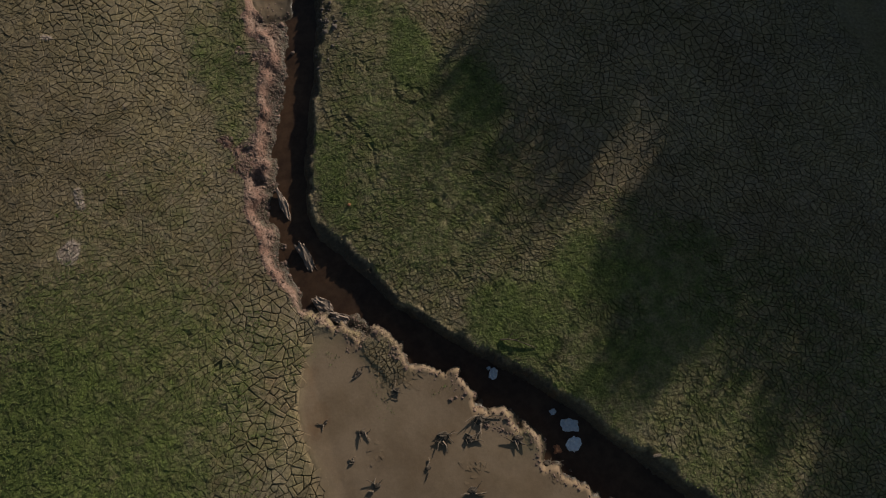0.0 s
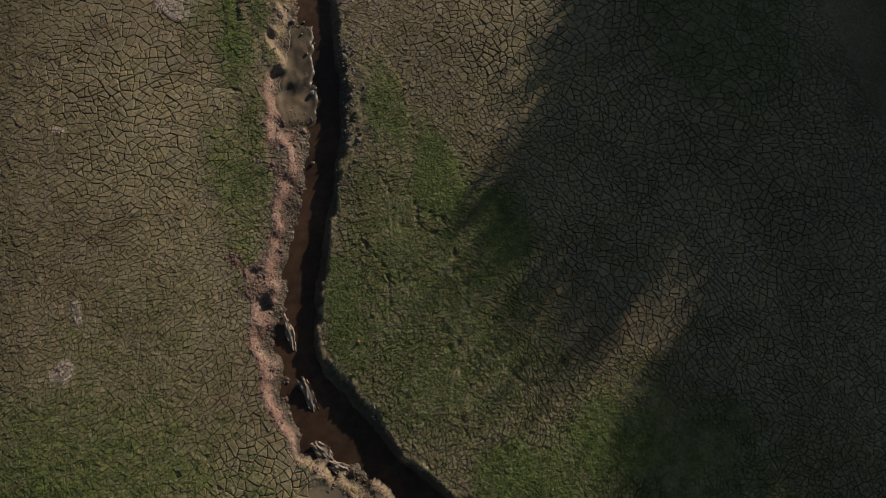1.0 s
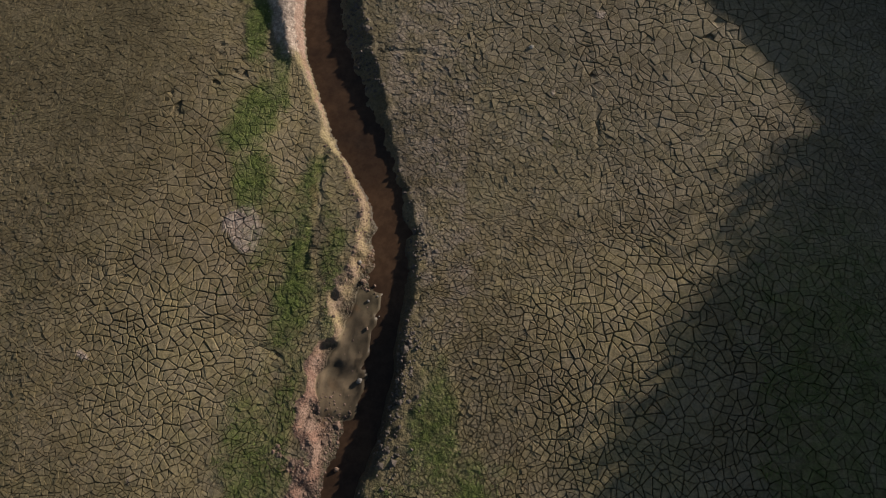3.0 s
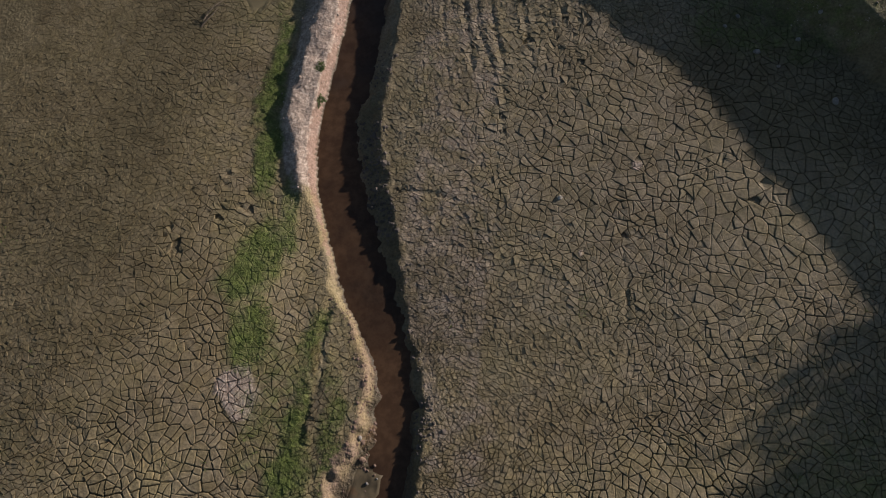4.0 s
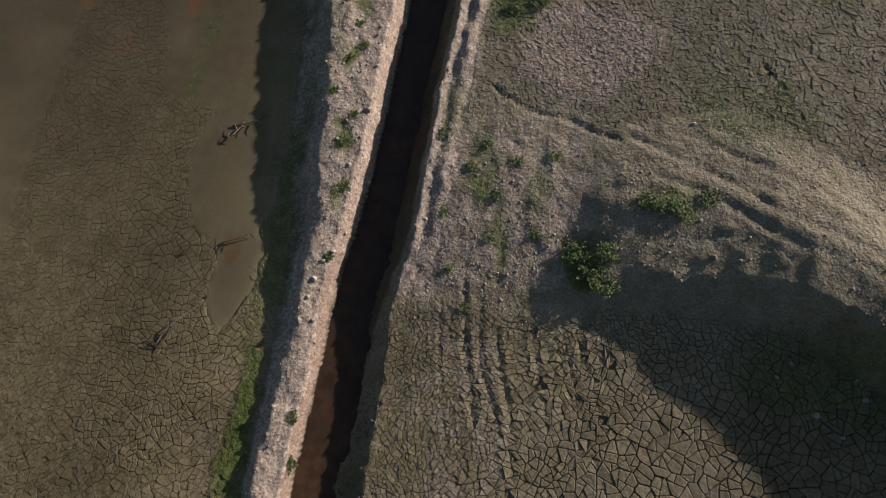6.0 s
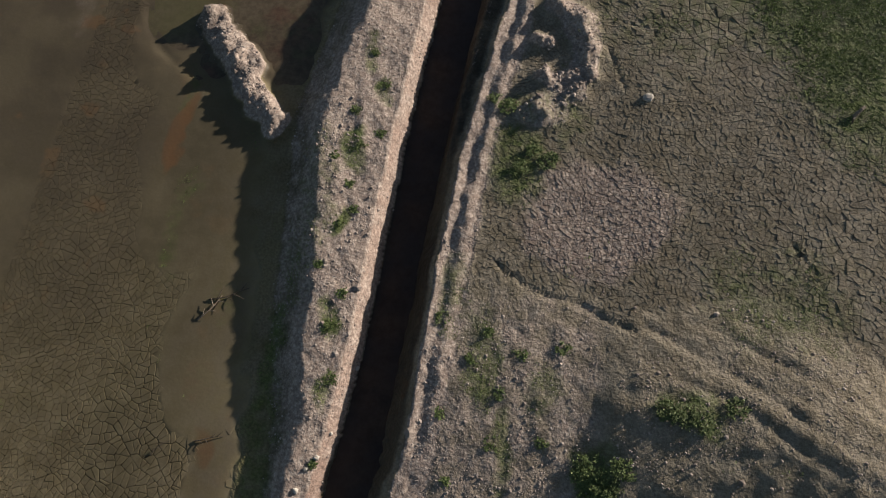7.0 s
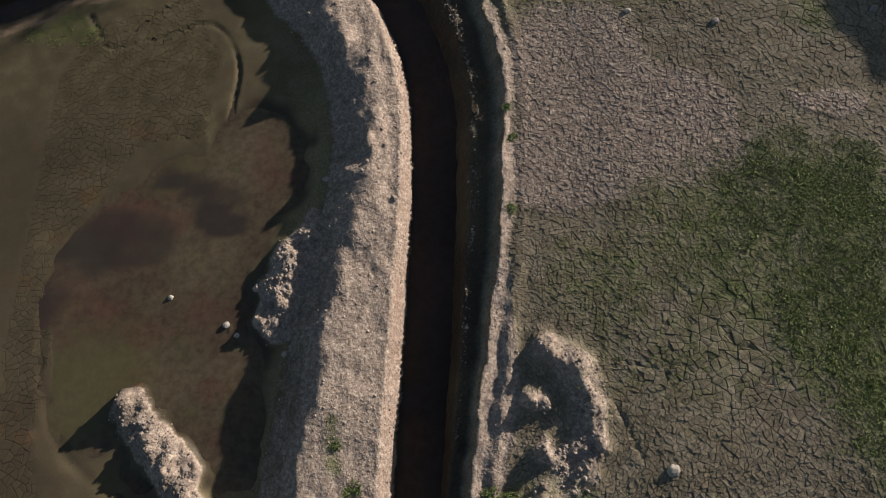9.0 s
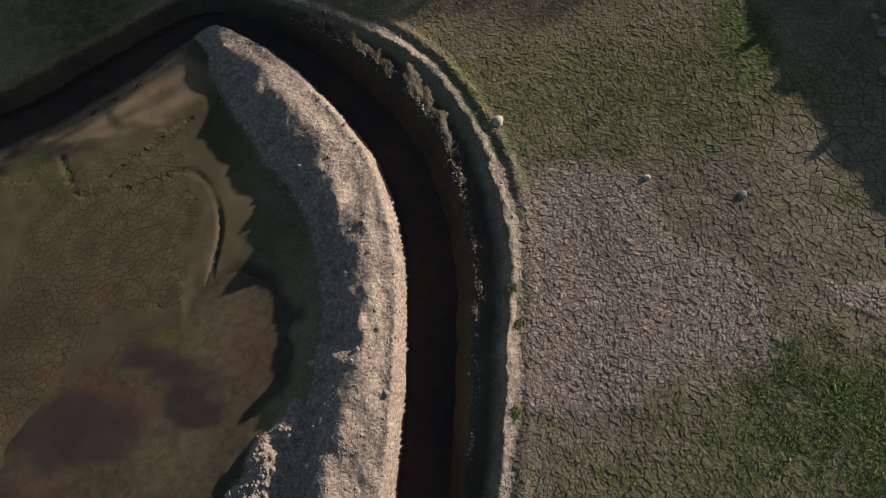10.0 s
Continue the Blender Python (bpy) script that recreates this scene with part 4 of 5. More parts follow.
    flatter = 1 - .85 * at("damp_shade", cen[:, 0], cen[:, 1]) * (cen[:, 1] > 36)
    lift = lift * flatter
    tilt = r.normal(0, .034, (len(sizes), 2)) * (flatter * (1 + .7 * at("ash", cen[:, 0], cen[:, 1])) * (1 - .55 * sst(cen[:, 1], 44, 50) * (.85 + .5 * at("moss", cen[:, 0], cen[:, 1]))) * (1 - .6 * np.clip(psize * 5 - 1, 0, 1)))[:, None]
    soft = 1 - .7 * at("wet", cen[:, 0], cen[:, 1])
    zt = at("z", inner[:, 0], inner[:, 1]) + (lift * soft)[who] + ((inner - cen[who]) * tilt[who]).sum(1)
    ze = zt - (.004 + .005 * big) * soft[who]
    zb = at("z", outer[:, 0], outer[:, 1]) - .125
    good = at("crack", cen[:, 0], cen[:, 1]) > .35
    worn = psize > .25
    keys = ("moss", "wet", "pale", "red", "damp_shade", "ash", "slick", "mudflat", "rust")
    near = good & (np.abs(cen[:, 0] - 2.2) < 3.9) & (np.abs(cen[:, 1] - 33.0) < 3.9)
    pick = np.flatnonzero(near)[:300]
    one = np.zeros(len(sizes), bool)
    one[pick] = True

    def lay(sel):
        vs, loops, starts, pos = [], [], [], 0
        base = 0
        for i in sel:
            s, n = start[i], sizes[i]
            levels = ((inner, zt), (edge, ze), (outer, zb)) if worn[i] else ((edge, zt), (outer, zb))
            vs += [np.column_stack([at_[s:s + n], z_[s:s + n]]) for at_, z_ in levels]
            loops.append(np.arange(n) + base)
            starts.append(pos)
            pos += n
            j = np.arange(n)
            for k in range(len(levels) - 1):
                b = base + n * k
                q = np.stack([b + n + j, b + n + (j + 1) % n, b + (j + 1) % n, b + j], 1)
                loops.append(q.ravel())
                starts.extend(range(pos, pos + 4 * n, 4))
                pos += 4 * n
            base += len(levels) * n
        return np.vstack(vs), np.concatenate(loops), np.array(starts)

    v, l, s = lay(np.flatnonzero(good & ~one))
    me = mesh_of("mud_plates", v, l, s, PLATE)
    for key in keys:
        give(me, key, at(key, v[:, 0], v[:, 1]))
    rest = new("mud_plates", me)
    rest.parent = ground
    tagged(rest, "curled plates of dried cracked mud", kind="stuff")
    for i in pick:
        v, l, s = lay([i])
        me = mesh_of("mud_plate", v, l, s, PLATE)
        for key in keys:
            give(me, key, at(key, v[:, 0], v[:, 1]))
        new("mud_plate", me).parent = ground


# ---- water ----
def water_sheet(name, mat, z, mask, label):
    """One flat sheet over the low ground that the mask names."""
    bm = bmesh.new()
    step = .4
    seen = {}

    def corner(i, j):
        if (i, j) not in seen:
            seen[i, j] = bm.verts.new((i * step, j * step, z if z else float(water_level(j * step))))
        return seen[i, j]
    xs, ys = np.arange(-60, 60), np.arange(-35, 222)
    ax, ay = np.meshgrid(xs, ys)
    ok = mask((ax.ravel() + .5) * step, (ay.ravel() + .5) * step).reshape(ax.shape)
    for j, i in zip(*np.nonzero(ok)):
        a, b = int(xs[i]), int(ys[j])
        bm.faces.new((corner(a, b), corner(a + 1, b), corner(a + 1, b + 1), corner(a, b + 1)))
    ob = part(name, bm, mat, None)
    co = np.array([v.co[:2] for v in ob.data.vertices])
    # creek: shade of the deep upper ditch painted in; pond: dark silt patches
    give(ob.data, "murk", .8 * sst(co[:, 1], 30, 44) if z == 0 else np.maximum(2.0 * blobs(co[:, 0], co[:, 1], [(-10.8, 66.4, .85, .8)]), 1.15 * blobs(co[:, 0], co[:, 1], [(-15.6, 65.6, 3.2, 1.3), (-12.6, 68.2, 1.2, .6), (-18.5, 63.5, 2.0, 1.5), (-11.3, 67.6, 1.0, .7)])))
    if z:
        give(ob.data, "ochre", blobs(co[:, 0], co[:, 1], [(-12.3, 66.2, .9, .5), (-14.6, 66.4, 2.0, .9, .8), (-9.2, 68.6, .9, 1.6, .7), (-16.6, 63.2, 2.2, 1.4, .7), (-10.6, 62.6, 1.5, 1.2, .6)]))
        give(ob.data, "weedy", blobs(co[:, 0], co[:, 1], [(-15.2, 60.6, 2.2, 2.2, .9), (-12.2, 69.3, 1.6, .9, .8), (-13.2, 67.9, 1.6, .6, .7), (-19.0, 66.0, 2.0, 2.0, .7)]))
    return tagged(ob, label, "water", kind="structure")


def in_ditch(x, y):
    d, _ = to_line(x, y, (SL + SR[np.clip((np.arange(len(SL)) * len(SR) / len(SL)).astype(int), 0, len(SR) - 1)]) / 2)
    return np.abs(d) < 2.3


def in_pond(x, y):
    a, _ = to_line(x, y, SL)
    return (x < -7) & (y > 55) & (y < 74.5) & (x > -23.6) & (a > 2.6)


water_sheet("creek_water", CREEK, 0, in_ditch, "shallow murky brown water along the ditch")
water_sheet("pond_water", PONDW, -.68, in_pond, "shallow brown pond water over silt")


# ---- loose stuff ----
def strew(name, n, mat, weight, size, label, seed, shape="stone", flat=.6):
    """Very many small pieces, joined into one mesh. weight: the chance of a piece, by place."""
    r = np.random.RandomState(seed)
    xs, ys = [], []
    tot = 0
    while tot < n:
        x, y = r.uniform(-22, 18, 60000), r.uniform(-7, 86, 60000)
        ok = r.rand(60000) < weight(x, y)
        if ok.sum() < 20:
            break
        xs.append(x[ok]), ys.append(y[ok])
        tot += ok.sum()
    x, y = np.concatenate(xs)[:n], np.concatenate(ys)[:n]
    n = len(x)
    z = at("z", x, y)
    if shape == "stone":
        b = np.array([(0, 0, 1), (.9, 0, .25), (.2, .85, .3), (-.8, .4, .2), (-.6, -.65, .3), (.35, -.8, .2), (0, 0, -.5)])
        f = np.array([(0, 1, 2), (0, 2, 3), (0, 3, 4), (0, 4, 5), (0, 5, 1), (6, 2, 1), (6, 3, 2), (6, 4, 3), (6, 5, 4), (6, 1, 5)])
        pts = b[None] * (1 + r.uniform(-.28, .28, (n, 7, 3)))
        pts[:, :, 2] *= flat
        s = size * np.exp(r.normal(0, .45, n))
    else:
        blades = 5
        pts = np.zeros((n, blades * 3, 3))
        for k in range(blades):
            a, lean = r.uniform(0, 6.3, n), r.uniform(.5, 1.5, n)
            ox, oy = r.normal(0, .5, n), r.normal(0, .5, n)
            wx, wy = -np.sin(a) * .22, np.cos(a) * .22
            h = r.uniform(.3, .8, n)
            pts[:, 3 * k] = np.stack([ox + wx, oy + wy, np.full(n, -.1)], 1)
            pts[:, 3 * k + 1] = np.stack([ox - wx, oy - wy, np.full(n, -.1)], 1)
            pts[:, 3 * k + 2] = np.stack([ox + np.cos(a) * lean, oy + np.sin(a) * lean, h], 1)
        f = np.arange(blades * 3).reshape(-1, 3)
        s = size * np.exp(r.normal(0, .3, n))
    a = r.uniform(0, 6.3, n)
    ca, sa = np.cos(a)[:, None], np.sin(a)[:, None]
    px = (pts[:, :, 0] * ca - pts[:, :, 1] * sa) * s[:, None] + x[:, None]
    py = (pts[:, :, 0] * sa + pts[:, :, 1] * ca) * s[:, None] + y[:, None]
    pz = pts[:, :, 2] * s[:, None] + z[:, None]
    v = np.stack([px, py, pz], -1).reshape(-1, 3)
    l = (f[None] + (np.arange(n) * pts.shape[1])[:, None, None]).ravel()
    ob = new(name, mesh_of(name, v, l, np.arange(len(l) // 3) * 3, mat))
    return tagged(ob, label, name, kind="stuff")


strew("rubble", 20000, RUBBLE, lambda x, y: at("rough", x, y) * (.25 + .75 * (fbm(x, y, 1.8, 3, 1.9) > .05)), .021, "small pale stones and clods strewn over spoil banks", 3)
strew("coarse_rubble", 450, RUBBLE, lambda x, y: at("rough", x, y) ** 2 * (fbm(x, y, 2.5, 3, 4.9) > .2), .055, "fist-sized pale stones on spoil banks", 4)
strew("spoil_clods", 900, RUBBLE, lambda x, y: np.clip(np.exp(-(((x + 8.2) / 1.0) ** 2 + ((y - 63.6) / 1.7) ** 2)) + .8 * np.exp(-(((x - 1.6) / 1.1) ** 2 + ((y - 58.2) / 2.2) ** 2)) + np.exp(-(((x + 11.4 + (y - 57) * .78) / .6) ** 2 + ((y - 57) / 2.0) ** 2)), 0, 1) * at("rough", x, y), .055, "rough earth clods on heaps of spoil", 9, "stone", .5)
strew("bench_stones", 800, RUBBLE, lambda x, y: at("bench", x, y) * (.15 + .85 * (fbm(x, y, .8, 3, 3.3) > 0)), .022, "small stones lined along the step in the ditch wall", 12)
strew("bank_clods", 900, BANK_CLODS, lambda x, y: at("brink", x, y) * (.1 + .9 * (fbm(x, y, .9, 3, 8.3) > .05)) * (at("z", x, y) > water_level(y) + .04), .042, "dark grey clods along the crumbling brink of the ditch", 15, "stone", .6)
strew("clods", 3000, DARK_RUBBLE, lambda x, y: at("red", x, y) * (y < 27) * (at("z", x, y) > water_level(y)) * (1 - .85 * (np.abs(y - 19.6) < 1.8)), .032, "reddish clods along the crumbling bank", 5, "stone", .38)
strew("grass", 34000, GRASS, lambda x, y: np.clip(at("moss", x, y) * 1.5 + fbm(x, y, 1.1, 4, 2.4) * .9 - .8, 0, 1) * (at("wet", x, y) < .4), .034, "short green grass growing through the cracked mud", 6, "grass")
strew("tall_grass", 7000, GRASS, lambda x, y: np.clip(at("moss", x, y) * 1.4 + fbm(x, y, .9, 4, 5.4) * .9 - .7, 0, 1) * sst(y, 55, 60) * (1 - sst(y, 67, 70)) * sst(x, 7, 10.5), .062, "rough dark green grass on the cracked mud", 16, "grass")


# ---- trees outside the lake bed ----
def tree(h, seed):
    """A broad tree: tapered trunk, limbs, and a crown of many small leaf clumps."""
    random.seed(seed)
    ob = new("tree")
    bm = bmesh.new()
    limb(bm, [(0, 0, -.3), (.1, .05, h * .15), (-.05, .12, h * .32), (.1, 0, h * .55), (0, .1, h * .8)], h * .035, h * .008, 8)
    tips = []
    for i in range(13):
        a, z0 = i * 2.4 + random.uniform(-.4, .4), h * random.uniform(.18, .62)
        reach = h * random.uniform(.30, .58) * (1.15 - .5 * z0 / h)
        tip = (math.cos(a) * reach, math.sin(a) * reach, z0 + h * random.uniform(.08, .3))
        limb(bm, [(0, 0, z0), (tip[0] * .5, tip[1] * .5, z0 + (tip[2] - z0) * .35), tip], h * .013, h * .003, 5)
        tips += [tip, (tip[0] * .6, tip[1] * .6, z0 + (tip[2] - z0) * .6)]
    tips += [(0, 0, h * .85), (.1 * h, 0, h * .78), (-.1 * h, .08 * h, h * .75)]
    part("trunk", bm, BARK, ob)
    bm = bmesh.new()
    for tip in tips:
        for _ in range(190):
            c = Vector(tip) + Vector((random.gauss(0, .095), random.gauss(0, .095), random.gauss(0, .075))) * h
            c.z = min(max(c.z, h * .14), h)
            u = Vector((random.gauss(0, 1), random.gauss(0, 1), random.gauss(0, 1))).normalized()
            w = u.cross(Vector((random.gauss(0, 1), random.gauss(0, 1), random.gauss(0, 1)))).normalized()
            s = random.uniform(.14, .30)
            bm.faces.new([bm.verts.new(c + u * s), bm.verts.new(c + w * s * .6), bm.verts.new(c - u * s), bm.verts.new(c - w * s * .6)])
    part("crown", bm, LEAF, ob)
    return tagged(ob, "broad leafy tree on the bank beside the lake bed", "tree", "trees on the bank")


first = tree(8.0, 3)
first.matrix_world = pose(34.9, 32.88, .3, 0, 0, 40) @ Matrix.Scale(.9, 4)
for x, y, s, a in ((1.0, 98.0, 1.0, 30), (-4.0, 99.5, .95, 110), (31.0, 36.2, .74, 200), (25.4, 27.3, .75, 160), (25.9, 24.9, .75, 20), (31.5, 34.1, .8, 90), (27.1, 29.2, .75, 310), (25.2, 21.6, .7, 45), (29.5, 24.2, .7, 115), (31.5, 23.2, .7, 60), (32.7, 27.4, .8, 265), (36.2, 27.8, .82, 290),
                   (24.0, 14.0, .66, 45), (23.8, 12.7, .6, 250), (27.9, 17.2, .75, 125), (26.0, 9.7, .6, 330), (31.4, 12.4, .7, 100), (32.1, 16.5, .74, 215), (34.1, 20.6, .8, 305),
                   (28.9, 7.4, .68, 10), (30.7, 6.6, .74, 75), (33.2, 10.0, .75, 190), (37.6, 12.5, .9, 35), (33.6, 4.5, .8, 280), (36.7, 8.6, .85, 15), (38.8, 15.9, .9, 10), (38.6, 22.9, .7, 140), (46.0, 21.2, .95, 60), (42.3, 29.6, 1.0, 180),
                   (45.4, 12.0, .85, 220), (41.7, 40.4, 1.1, 70), (51.7, 30.4, 1.2, 10),
                   (-0.1, 103.3, 1.0, 25), (-3.6, 107.6, 1.0, 150), (1.4, 107.8, 1.1, 300), (38.9, 106.5, .95, 30), (32.7, 107.8, 1.0, 200), (8.1, 102.9, 1.05, 80), (2.7, 106.3, 1.05, 130), (0.4, 112.2, 1.1, 40), (21.0, 104.6, 1.0, 110), (13.6, 105.6, 1.0, 310), (7.1, 107.3, 1.05, 60), (7.8, 115.7, 1.1, 260), (43.7, 103.9, .8, 140), (24.7, 114.2, 1.2, 20), (37.0, 108.8, 1.1, 70), (24.9, 104.6, .9, 170)):
    copy_thing(first, pose(x, y, .3, 0, 0, a) @ Matrix.Scale(s / .9, 4))


# ---- single things ----
def stone(x, y, r, label, mat=STONE, seed=1, squash=.75, turn=0, group="", sub=3):
    single("stone", boulder(r, squash, seed, sub), mat, pose(x, y, height(x, y) + r * squash * .35, 0, 0, turn), label, "stone", group)


stone(4.9, 56.95, .2, "pale rounded boulder alone on the cracked mud", STONE, 1, .42, 20)
stone(.1, 77.35, .24, "pale boulder beside the edge of the ditch", STONE, 2, .5, 70)
stone(5.65, 74.75, .13, "small flat pale stone on cracked mud", STONE, 3, .5, 10)
stone(9.05, 73.95, .16, "small grey stone on cracked mud", GREY_STONE, 4, .4, 50)
stone(4.1, 31.7, .09, "small white stone on cracked mud", STONE, 5, .6)
stone(-12.5, 63.4, .11, "small white stone in shallow silt", STONE, 6, .8)
stone(-6.8, 67.95, .12, "white stone at the foot of the spoil bank", STONE, 7, .7)
stone(-10.3, 62.3, .13, "pale stones at the edge of the pond", STONE, 8, .5)
stone(-9.9, 61.9, .1, "pale stones at the edge of the pond", STONE, 9, .7)
for i, (x, y, r) in enumerate(((11.4, 38.6, .17), (13.0, 39.3, .14), (14.2, 36.6, .2), (10.7, 40.2, .12), (10.2, 39.7, .11), (12.2, 38.0, .1), (13.6, 40.2, .13))):
    stone(x, y, r * .7, "grey stone in the shade under the embankment", GREY_STONE, 20 + i, .65, i * 40, "stones under the embankment")
for i, (x, y, r) in enumerate(((-1.83, 21.74, .16), (-1.62, 18.22, .15), (-1.4, 21.6, .08), (-1.57, 21.02, .08), (-2.13, 15.34, .13), (-2.0, 22.4, .13), (-1.52, 20.02, .09), (-1.26, 21.21, .05), (-1.35, 21.31, .06), (-1.15, 20.5, .04), (-1.6, 21.42, .07))):
    single("stone", boulder(r * .62, .7, 40 + i, 3), GREY_STONE if i % 2 else CREEK_STONE, pose(x, y, max(height(x, y), float(water_level(y))) + r * .2, 0, 0, i * 50), "muddy brown stone at the edge of the creek", "stone", "stones in the creek")
for i, (x, y, r) in enumerate(((-5.5, 42.4, .15), (-5.8, 42.0, .13), (-4.75, 45.5, .15), (-4.6, 44.9, .12), (-6.0, 41.3, .16), (-6.1, 40.6, .13), (-5.2, 43.2, .11), (-4.55, 46.2, .1))):
    stone(x, y, r * .6, "pale angular stone on the spoil bank", STONE, 60 + i, .8, i * 33, "stones on the spoil bank")
for i in range(26):
    random.seed(300 + i)
    x, y = random.uniform(15.0, 18.5), random.uniform(74, 86)
    stone(x, y, random.uniform(.12, .34), "grey stone on the shaded rocky bank", GREY_STONE, 80 + i, .75, i * 47, "stones on the rocky bank", 2)


def clay_block(x, y, w, d, turn, tip, seed, label):
    """A slumped block of bank clay: a split, tilted block with a broken outline."""
    bm = bmesh.new()
    bmesh.ops.create_cube(bm, size=1)
    bmesh.ops.subdivide_edges(bm, edges=bm.edges[:], cuts=5, use_grid_fill=True)
    for v in bm.verts:
        e = 1 + .45 * noise.noise(Vector((v.co.x * 3.3 + seed * 4.1, v.co.y * 3.3, seed))) + .25 * noise.noise(v.co * 9 + Vector((seed, 0, 0)))
        v.co = Vector((v.co.x * w * e * (1 - .5 * abs(v.co.y)), v.co.y * d * e * (1 - .35 * abs(v.co.x)), v.co.z * .14 * (1 - .9 * (v.co.x ** 2 + v.co.y ** 2)) + .09 * noise.noise(v.co * 4 + Vector((0, seed, 0)))))
    single("clay_block", bm, CLAY, pose(x, y, max(height(x, y), float(water_level(y))) + .02, tip, -tip * .6, turn), label, "clay block", "slumped blocks at the creek")


for i, (x, y, w, d, a) in enumerate(((-4.0, 9.1, .26, 1.3, 4), (-3.72, 6.95, .34, 1.2, 10), (-3.6, 5.1, .42, .8, 42), (-3.1, 4.45, .36, .9, 58))):
    clay_block(x, y, w, d, a, 9, 30 + i, "slumped block of grey-brown bank clay at the water's edge")


def branch(x, y, length, turn, seed, label, mat=DEADWOOD, forks=3, r=.03, rise=.10):
    """A dead branch with its forks."""
    random.seed(seed)
    ob = thing("branch", x, y, label, "branch", turn=turn)
    bm = bmesh.new()
    pts = [(length * (t - .5), math.sin(t * 3 + seed) * length * .10, .02 + rise * t * (1 - t) * 2) for t in (0, .2, .4, .6, .8, 1)]
    limb(bm, pts, r, r * .35)
    part("stem", bm, mat, ob)
    for i in range(forks):
        bm = bmesh.new()
        p = Vector(pts[1 + i % 4])
        a = random.choice((-1, 1)) * random.uniform(.5, 1.1)
        d = Vector((math.cos(a), math.sin(a), random.uniform(.0, .35))) * length * random.uniform(.18, .34)
        limb(bm, [p, p + d * .5 + Vector((0, 0, .02)), p + d], r * .6, r * .2, 5)
        part("twig", bm, mat, ob)
    return ob


branch(-10.75, 39.1, 1.9, 62, 1, "bent dead branch lying on cracked mud", DEADWOOD, 2, .03, .25)
branch(-11.1, 38.5, 1.1, 75, 2, "dark wet branch half sunk in the mud", DARKWOOD, 2, .035)
branch(-10.5, 47.0, 1.2, 58, 3, "bent dead branch lying in wet silt", DEADWOOD, 4, .03, .2)
branch(-9.9, 47.6, 1.5, 15, 4, "dark dead branch in wet silt by the bank", DARKWOOD, 5, .03)
branch(-9.4, 42.5, 1.0, 5, 5, "dark twig lying in wet mud", DARKWOOD, 4, .025)
branch(-11.0, 42.0, .8, 40, 6, "dark twig lying in wet mud", DARKWOOD, 2, .02)
branch(2.33, 1.68, 1.2, -25, 7, "thin dark branch on the grassy bank", DARKWOOD, 2, .03)


def drift(x, y, n, length, seed, label, mat=DARKWOOD):
    """A small heap of stranded sticks and root stubs."""
    random.seed(seed)
    ob = thing("driftwood", x, y, label, "driftwood", "driftwood on the mud flat")
    for i in range(n):
        bm = bmesh.new()
        a = random.uniform(0, 6.3)
        s = Vector((random.gauss(0, .1), random.gauss(0, .1), .02)) * (length * 1.6)
        d = Vector((math.cos(a), math.sin(a), random.uniform(.0, .2))) * length * .8 * random.uniform(.4, 1)
        limb(bm, [s, s + d * .5 + Vector((random.gauss(0, .03), random.gauss(0, .03), 0)), s + d], random.uniform(.018, .04), .008, 5)
        part("stick", bm, DEADWOOD if i % 3 == 0 else mat, ob)
    bm = boulder(length * .22, .45, seed, 2, .5)
    part("mud_clod", bm, DARKWOOD, ob)


for i, (x, y, n, ln) in enumerate(((-3.43, 0.59, 5, .45), (-0.98, -0.34, 8, .75), (0.33, -0.21, 9, .8), (-1.72, -1.1, 2, .4), (-0.58, -2.17, 4, .6), (1.92, -2.2, 5, .6), (1.28, -1.17, 4, .7),
                                   (-3.43, -1.11, 4, .5), (-3.03, 2.47, 4, .5), (-1.98, 1.52, 5, .5), (-4.5, 1.25, 3, .3), (-3.98, -0.18, 3, .35), (-0.2, -0.68, 5, .6), (-14.2, 80.7, 6, .5), (-15.0, 79.7, 7, .6), (-15.9, 79.1, 6, .5), (-16.7, 78.4, 5, .5))):
    drift(x, y, n, ln, 500 + i, "dark stranded sticks and roots on the mud flat")


def sheet(name, x, y, w, d, z, mat, label, category, seed, turn):
    """A crumpled piece of film with folds and thickness."""
    bm = bmesh.new()
    bmesh.ops.create_grid(bm, x_segments=9, y_segments=9, size=.5)
    for v in bm.verts:
        e = (1 + .22 * noise.noise(Vector((v.co.x * 3.1 + seed * 5, v.co.y * 3.1, seed)))) * (1 - .9 * abs(v.co.x * v.co.y))
        v.co = Vector((v.co.x * w * e, v.co.y * d * e, .07 * noise.noise(Vector((v.co.x * 4 + seed, v.co.y * 4, 0))) + .03 * noise.noise(Vector((v.co.x * 11, v.co.y * 11, seed)))))
    top = bm.faces[:]
    bmesh.ops.solidify(bm, geom=top, thickness=.006)
    single(name, bm, mat, pose(x, y, z, 4, -3, turn), label, category, "litter in the creek")


sheet("plastic_sheet", 3.07, -1.31, .62, .42, -.32 + .06, PLASTIC, "crumpled white plastic sheet floating in the creek", "plastic sheet", 1, -20)
sheet("plastic_bag", 2.99, -1.91, .5, .45, -.32 + .05, PLASTIC, "torn pale plastic bag half sunk in the creek", "plastic bag", 2, 30)
sheet("plastic_scrap", 2.7, -0.74, .22, .2, -.32 + .05, PLASTIC, "small scrap of white plastic in the creek", "plastic scrap", 3, 0)
sheet("plastic_scrap", 1.25, 1.04, .38, .3, -.32 + .06, PLASTIC, "small scrap of white plastic in the creek", "plastic scrap", 4, 60)
sheet("plastic_scrap", 1.16, 1.26, .14, .12, -.32 + .07, PLASTIC, "small scrap of white plastic in the creek", "plastic scrap", 5, 10)
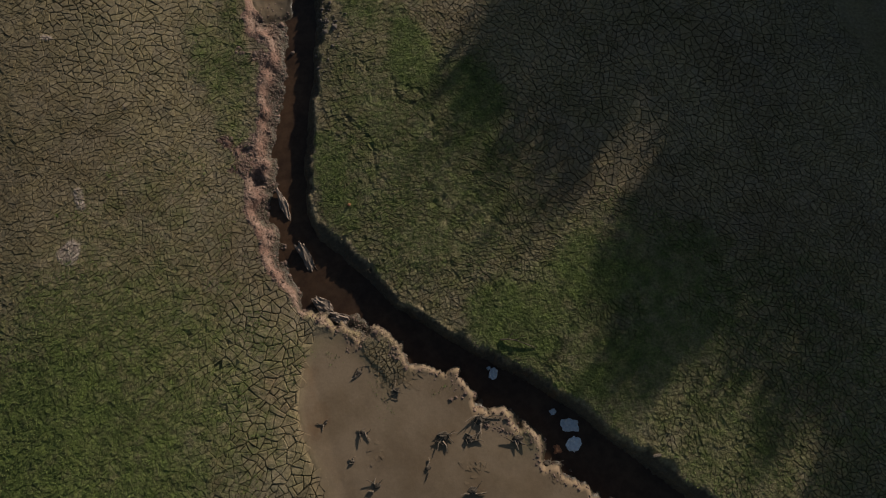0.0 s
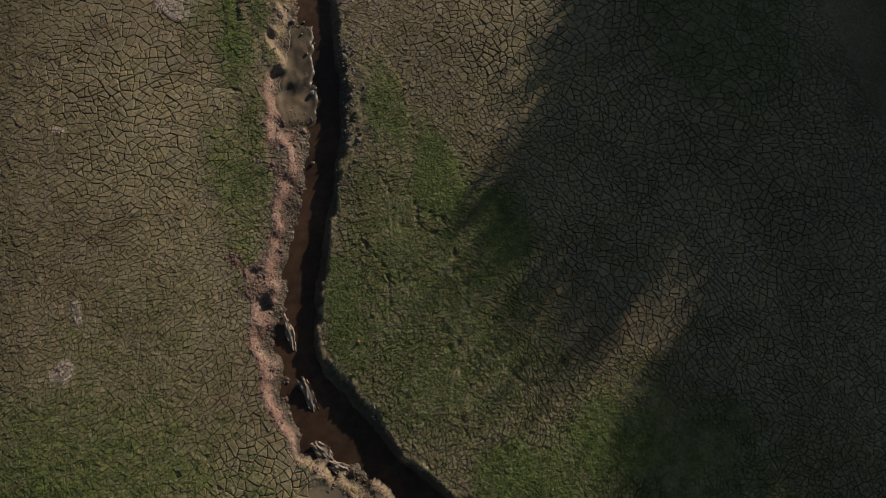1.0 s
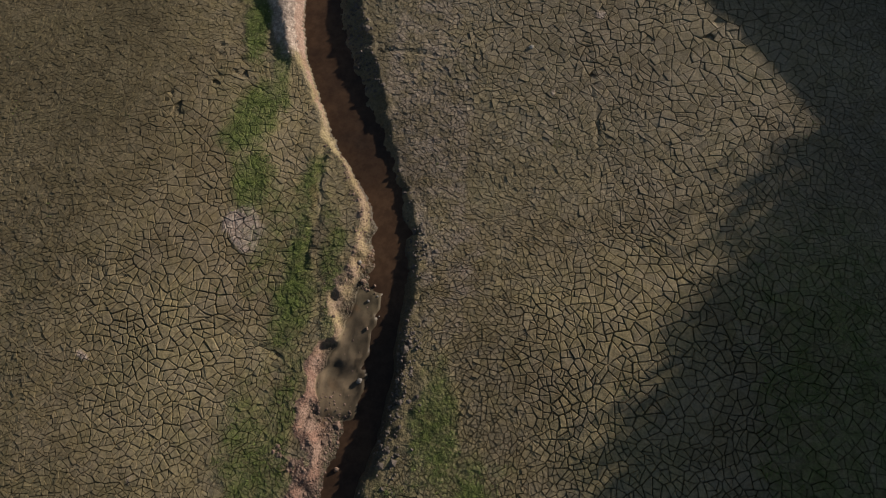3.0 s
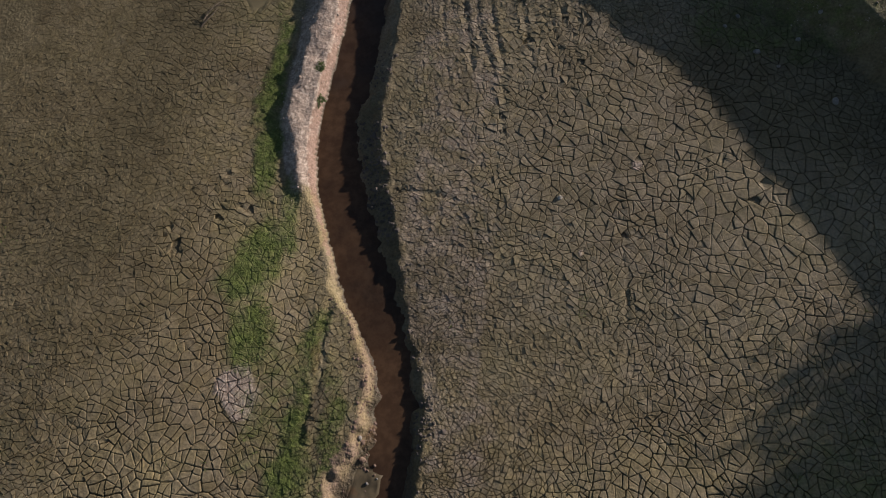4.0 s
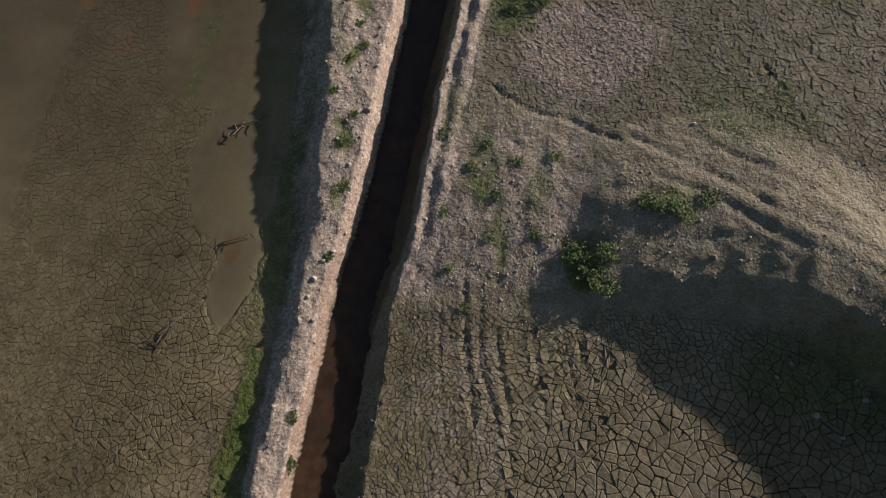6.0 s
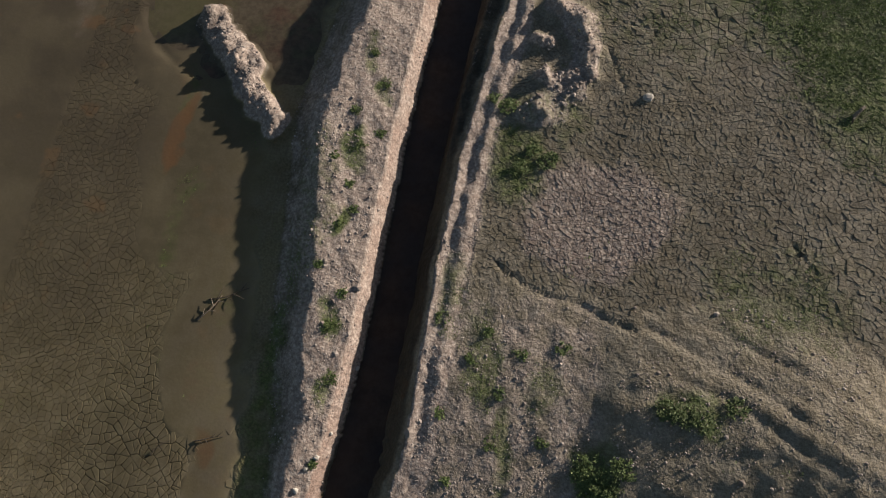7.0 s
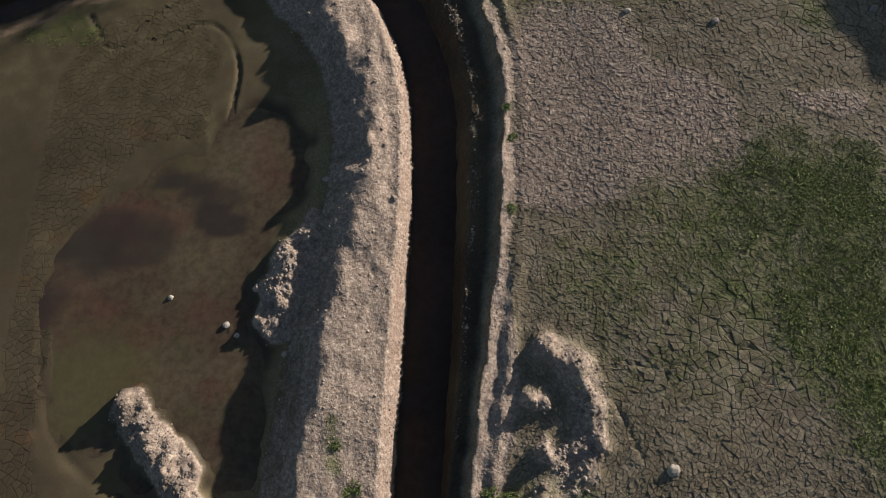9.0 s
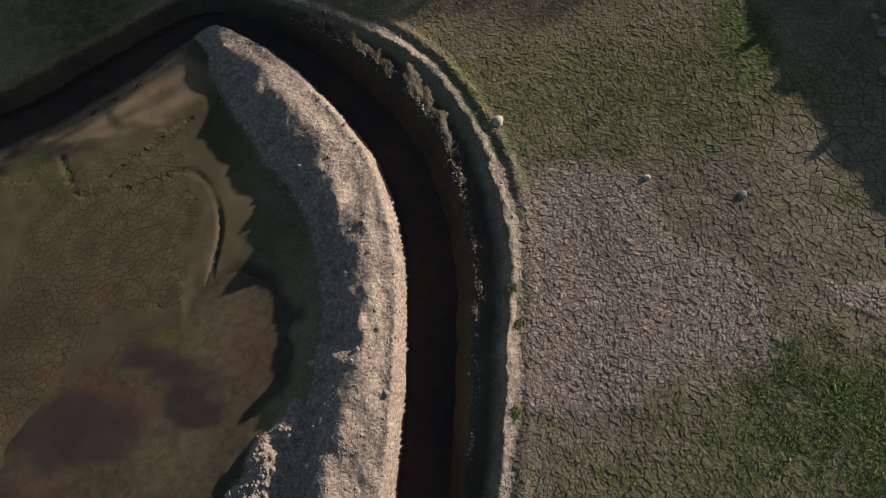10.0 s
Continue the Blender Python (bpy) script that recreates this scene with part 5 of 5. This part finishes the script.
single("clay_lump", boulder(.17, .6, 9, 3, .5), RUST, pose(2.39, -1.88, height(2.39, -1.88) + .04, 0, 0, 30), "rusty orange lump of clay at the water's edge", "clay lump")
single("clay_lump", boulder(.06, .6, 12, 2), RUST, pose(-1.71, 8.31, height(-1.71, 8.31) + .03, 0, 0, 30), "small orange lump on the grassy bank", "clay lump")
bm = bmesh.new()
bmesh.ops.create_cube(bm, size=1)
bmesh.ops.scale(bm, vec=(.26, .09, .035), verts=bm.verts)
bmesh.ops.bevel(bm, geom=bm.edges[:], offset=.008, segments=2, affect="EDGES")
single("wood_block", bm, DEADWOOD, pose(5.28, -2.99, height(5.28, -2.99) + .03, 3, 2, -8), "short pale offcut of wood on the bank", "wood block")

stump = thing("stump", 12.3, 56.7, "short broken dead stump leaning on cracked mud", "stump", turn=30)
bm = bmesh.new()
limb(bm, [(0, 0, -.05), (.1, .05, .08), (.3, .12, .16), (.48, .16, .17)], .09, .05, 8)
part("stem", bm, DEADWOOD, stump)
bm = bmesh.new()
limb(bm, [(.02, 0, .03), (-.12, -.1, .06), (-.2, -.2, .0)], .05, .02, 6)
part("root", bm, DARKWOOD, stump)


def weed(x, y, r, seed, label, n=None, h=.2):
    """A leafy weed: stems from one base, and many small leaves."""
    random.seed(seed)
    ob = thing("weed", x, y, label, "weed", "weeds")
    bs, bl = bmesh.new(), bmesh.new()
    for i in range(n or int(26 * r / .3)):
        a, reach = random.uniform(0, 6.3), r * math.sqrt(random.random())
        tip = Vector((math.cos(a) * reach, math.sin(a) * reach, h * random.uniform(.45, 1.1) * (1.15 - .6 * reach / r)))
        foot = Vector((tip.x * .7, tip.y * .7, -.02))
        limb(bs, [foot, (foot + tip) / 2 + Vector((0, 0, .02)), tip], .006, .003, 3)
        for _ in range(15):
            c = foot.lerp(tip, random.uniform(.3, 1.05)) + Vector((random.gauss(0, .05), random.gauss(0, .05), random.gauss(0, .02)))
            u = Vector((random.gauss(0, 1), random.gauss(0, 1), random.gauss(.2, .4))).normalized()
            w = u.cross(Vector((0, 0, 1))).normalized()
            s = random.uniform(.025, .055)
            bl.faces.new([bl.verts.new(c - u * s), bl.verts.new(c + w * s * .5), bl.verts.new(c + u * s), bl.verts.new(c - w * s * .5)])
    tagged(part("stems", bs, WEED, ob), kind="stuff")
    tagged(part("leaves", bl, WEED, ob), kind="stuff")


for i, (x, y, r) in enumerate(((3.4, 43.3, .55), (4.0, 42.7, .6), (4.3, 42.2, .5), (3.5, 42.4, .5), (3.2, 42.9, .4), (4.4, 43.3, .4), (6.1, 45.2, .45), (6.7, 45.0, .4), (5.6, 45.3, .35), (7.8, 45.6, .4),
                               (1.3, 53.9, .42), (-.4, 56.1, .4), (.7, 54.3, .3), (.2, 53.5, .35), (-1.0, 56.4, .25))):
    weed(x, y, r, 700 + i, "low leafy green weed on the stony bank")
for i, (x, y) in enumerate(((-6.2, 50.5), (-5.7, 51.2), (-5.9, 53.8), (-6.3, 55.3), (-5.4, 56.6), (-6.0, 58.0), (-6.6, 48.9), (-5.6, 47.9), (-5.9, 46.7), (-5.5, 45.0), (-5.6, 42.2), (-6.1, 52.2), (-5.2, 54.5), (-6.8, 53.2),
                            (-1.9, 47.5), (-.8, 46.2), (-.2, 47.2), (.3, 45.2), (-1.6, 44.3), (.9, 46.6), (-1.2, 42.2), (-.4, 40.9), (1.8, 43.8), (2.3, 46.9), (.2, 43.6), (.4, 70.5), (.5, 69.2), (.3, 66.2), (-5.9, 36.4), (-5.7, 34.9))):
    weed(x, y, .14 + .035 * (i % 5), 800 + i, "small flat tuft of green weeds on the bank", 14, .07)

build_plates()
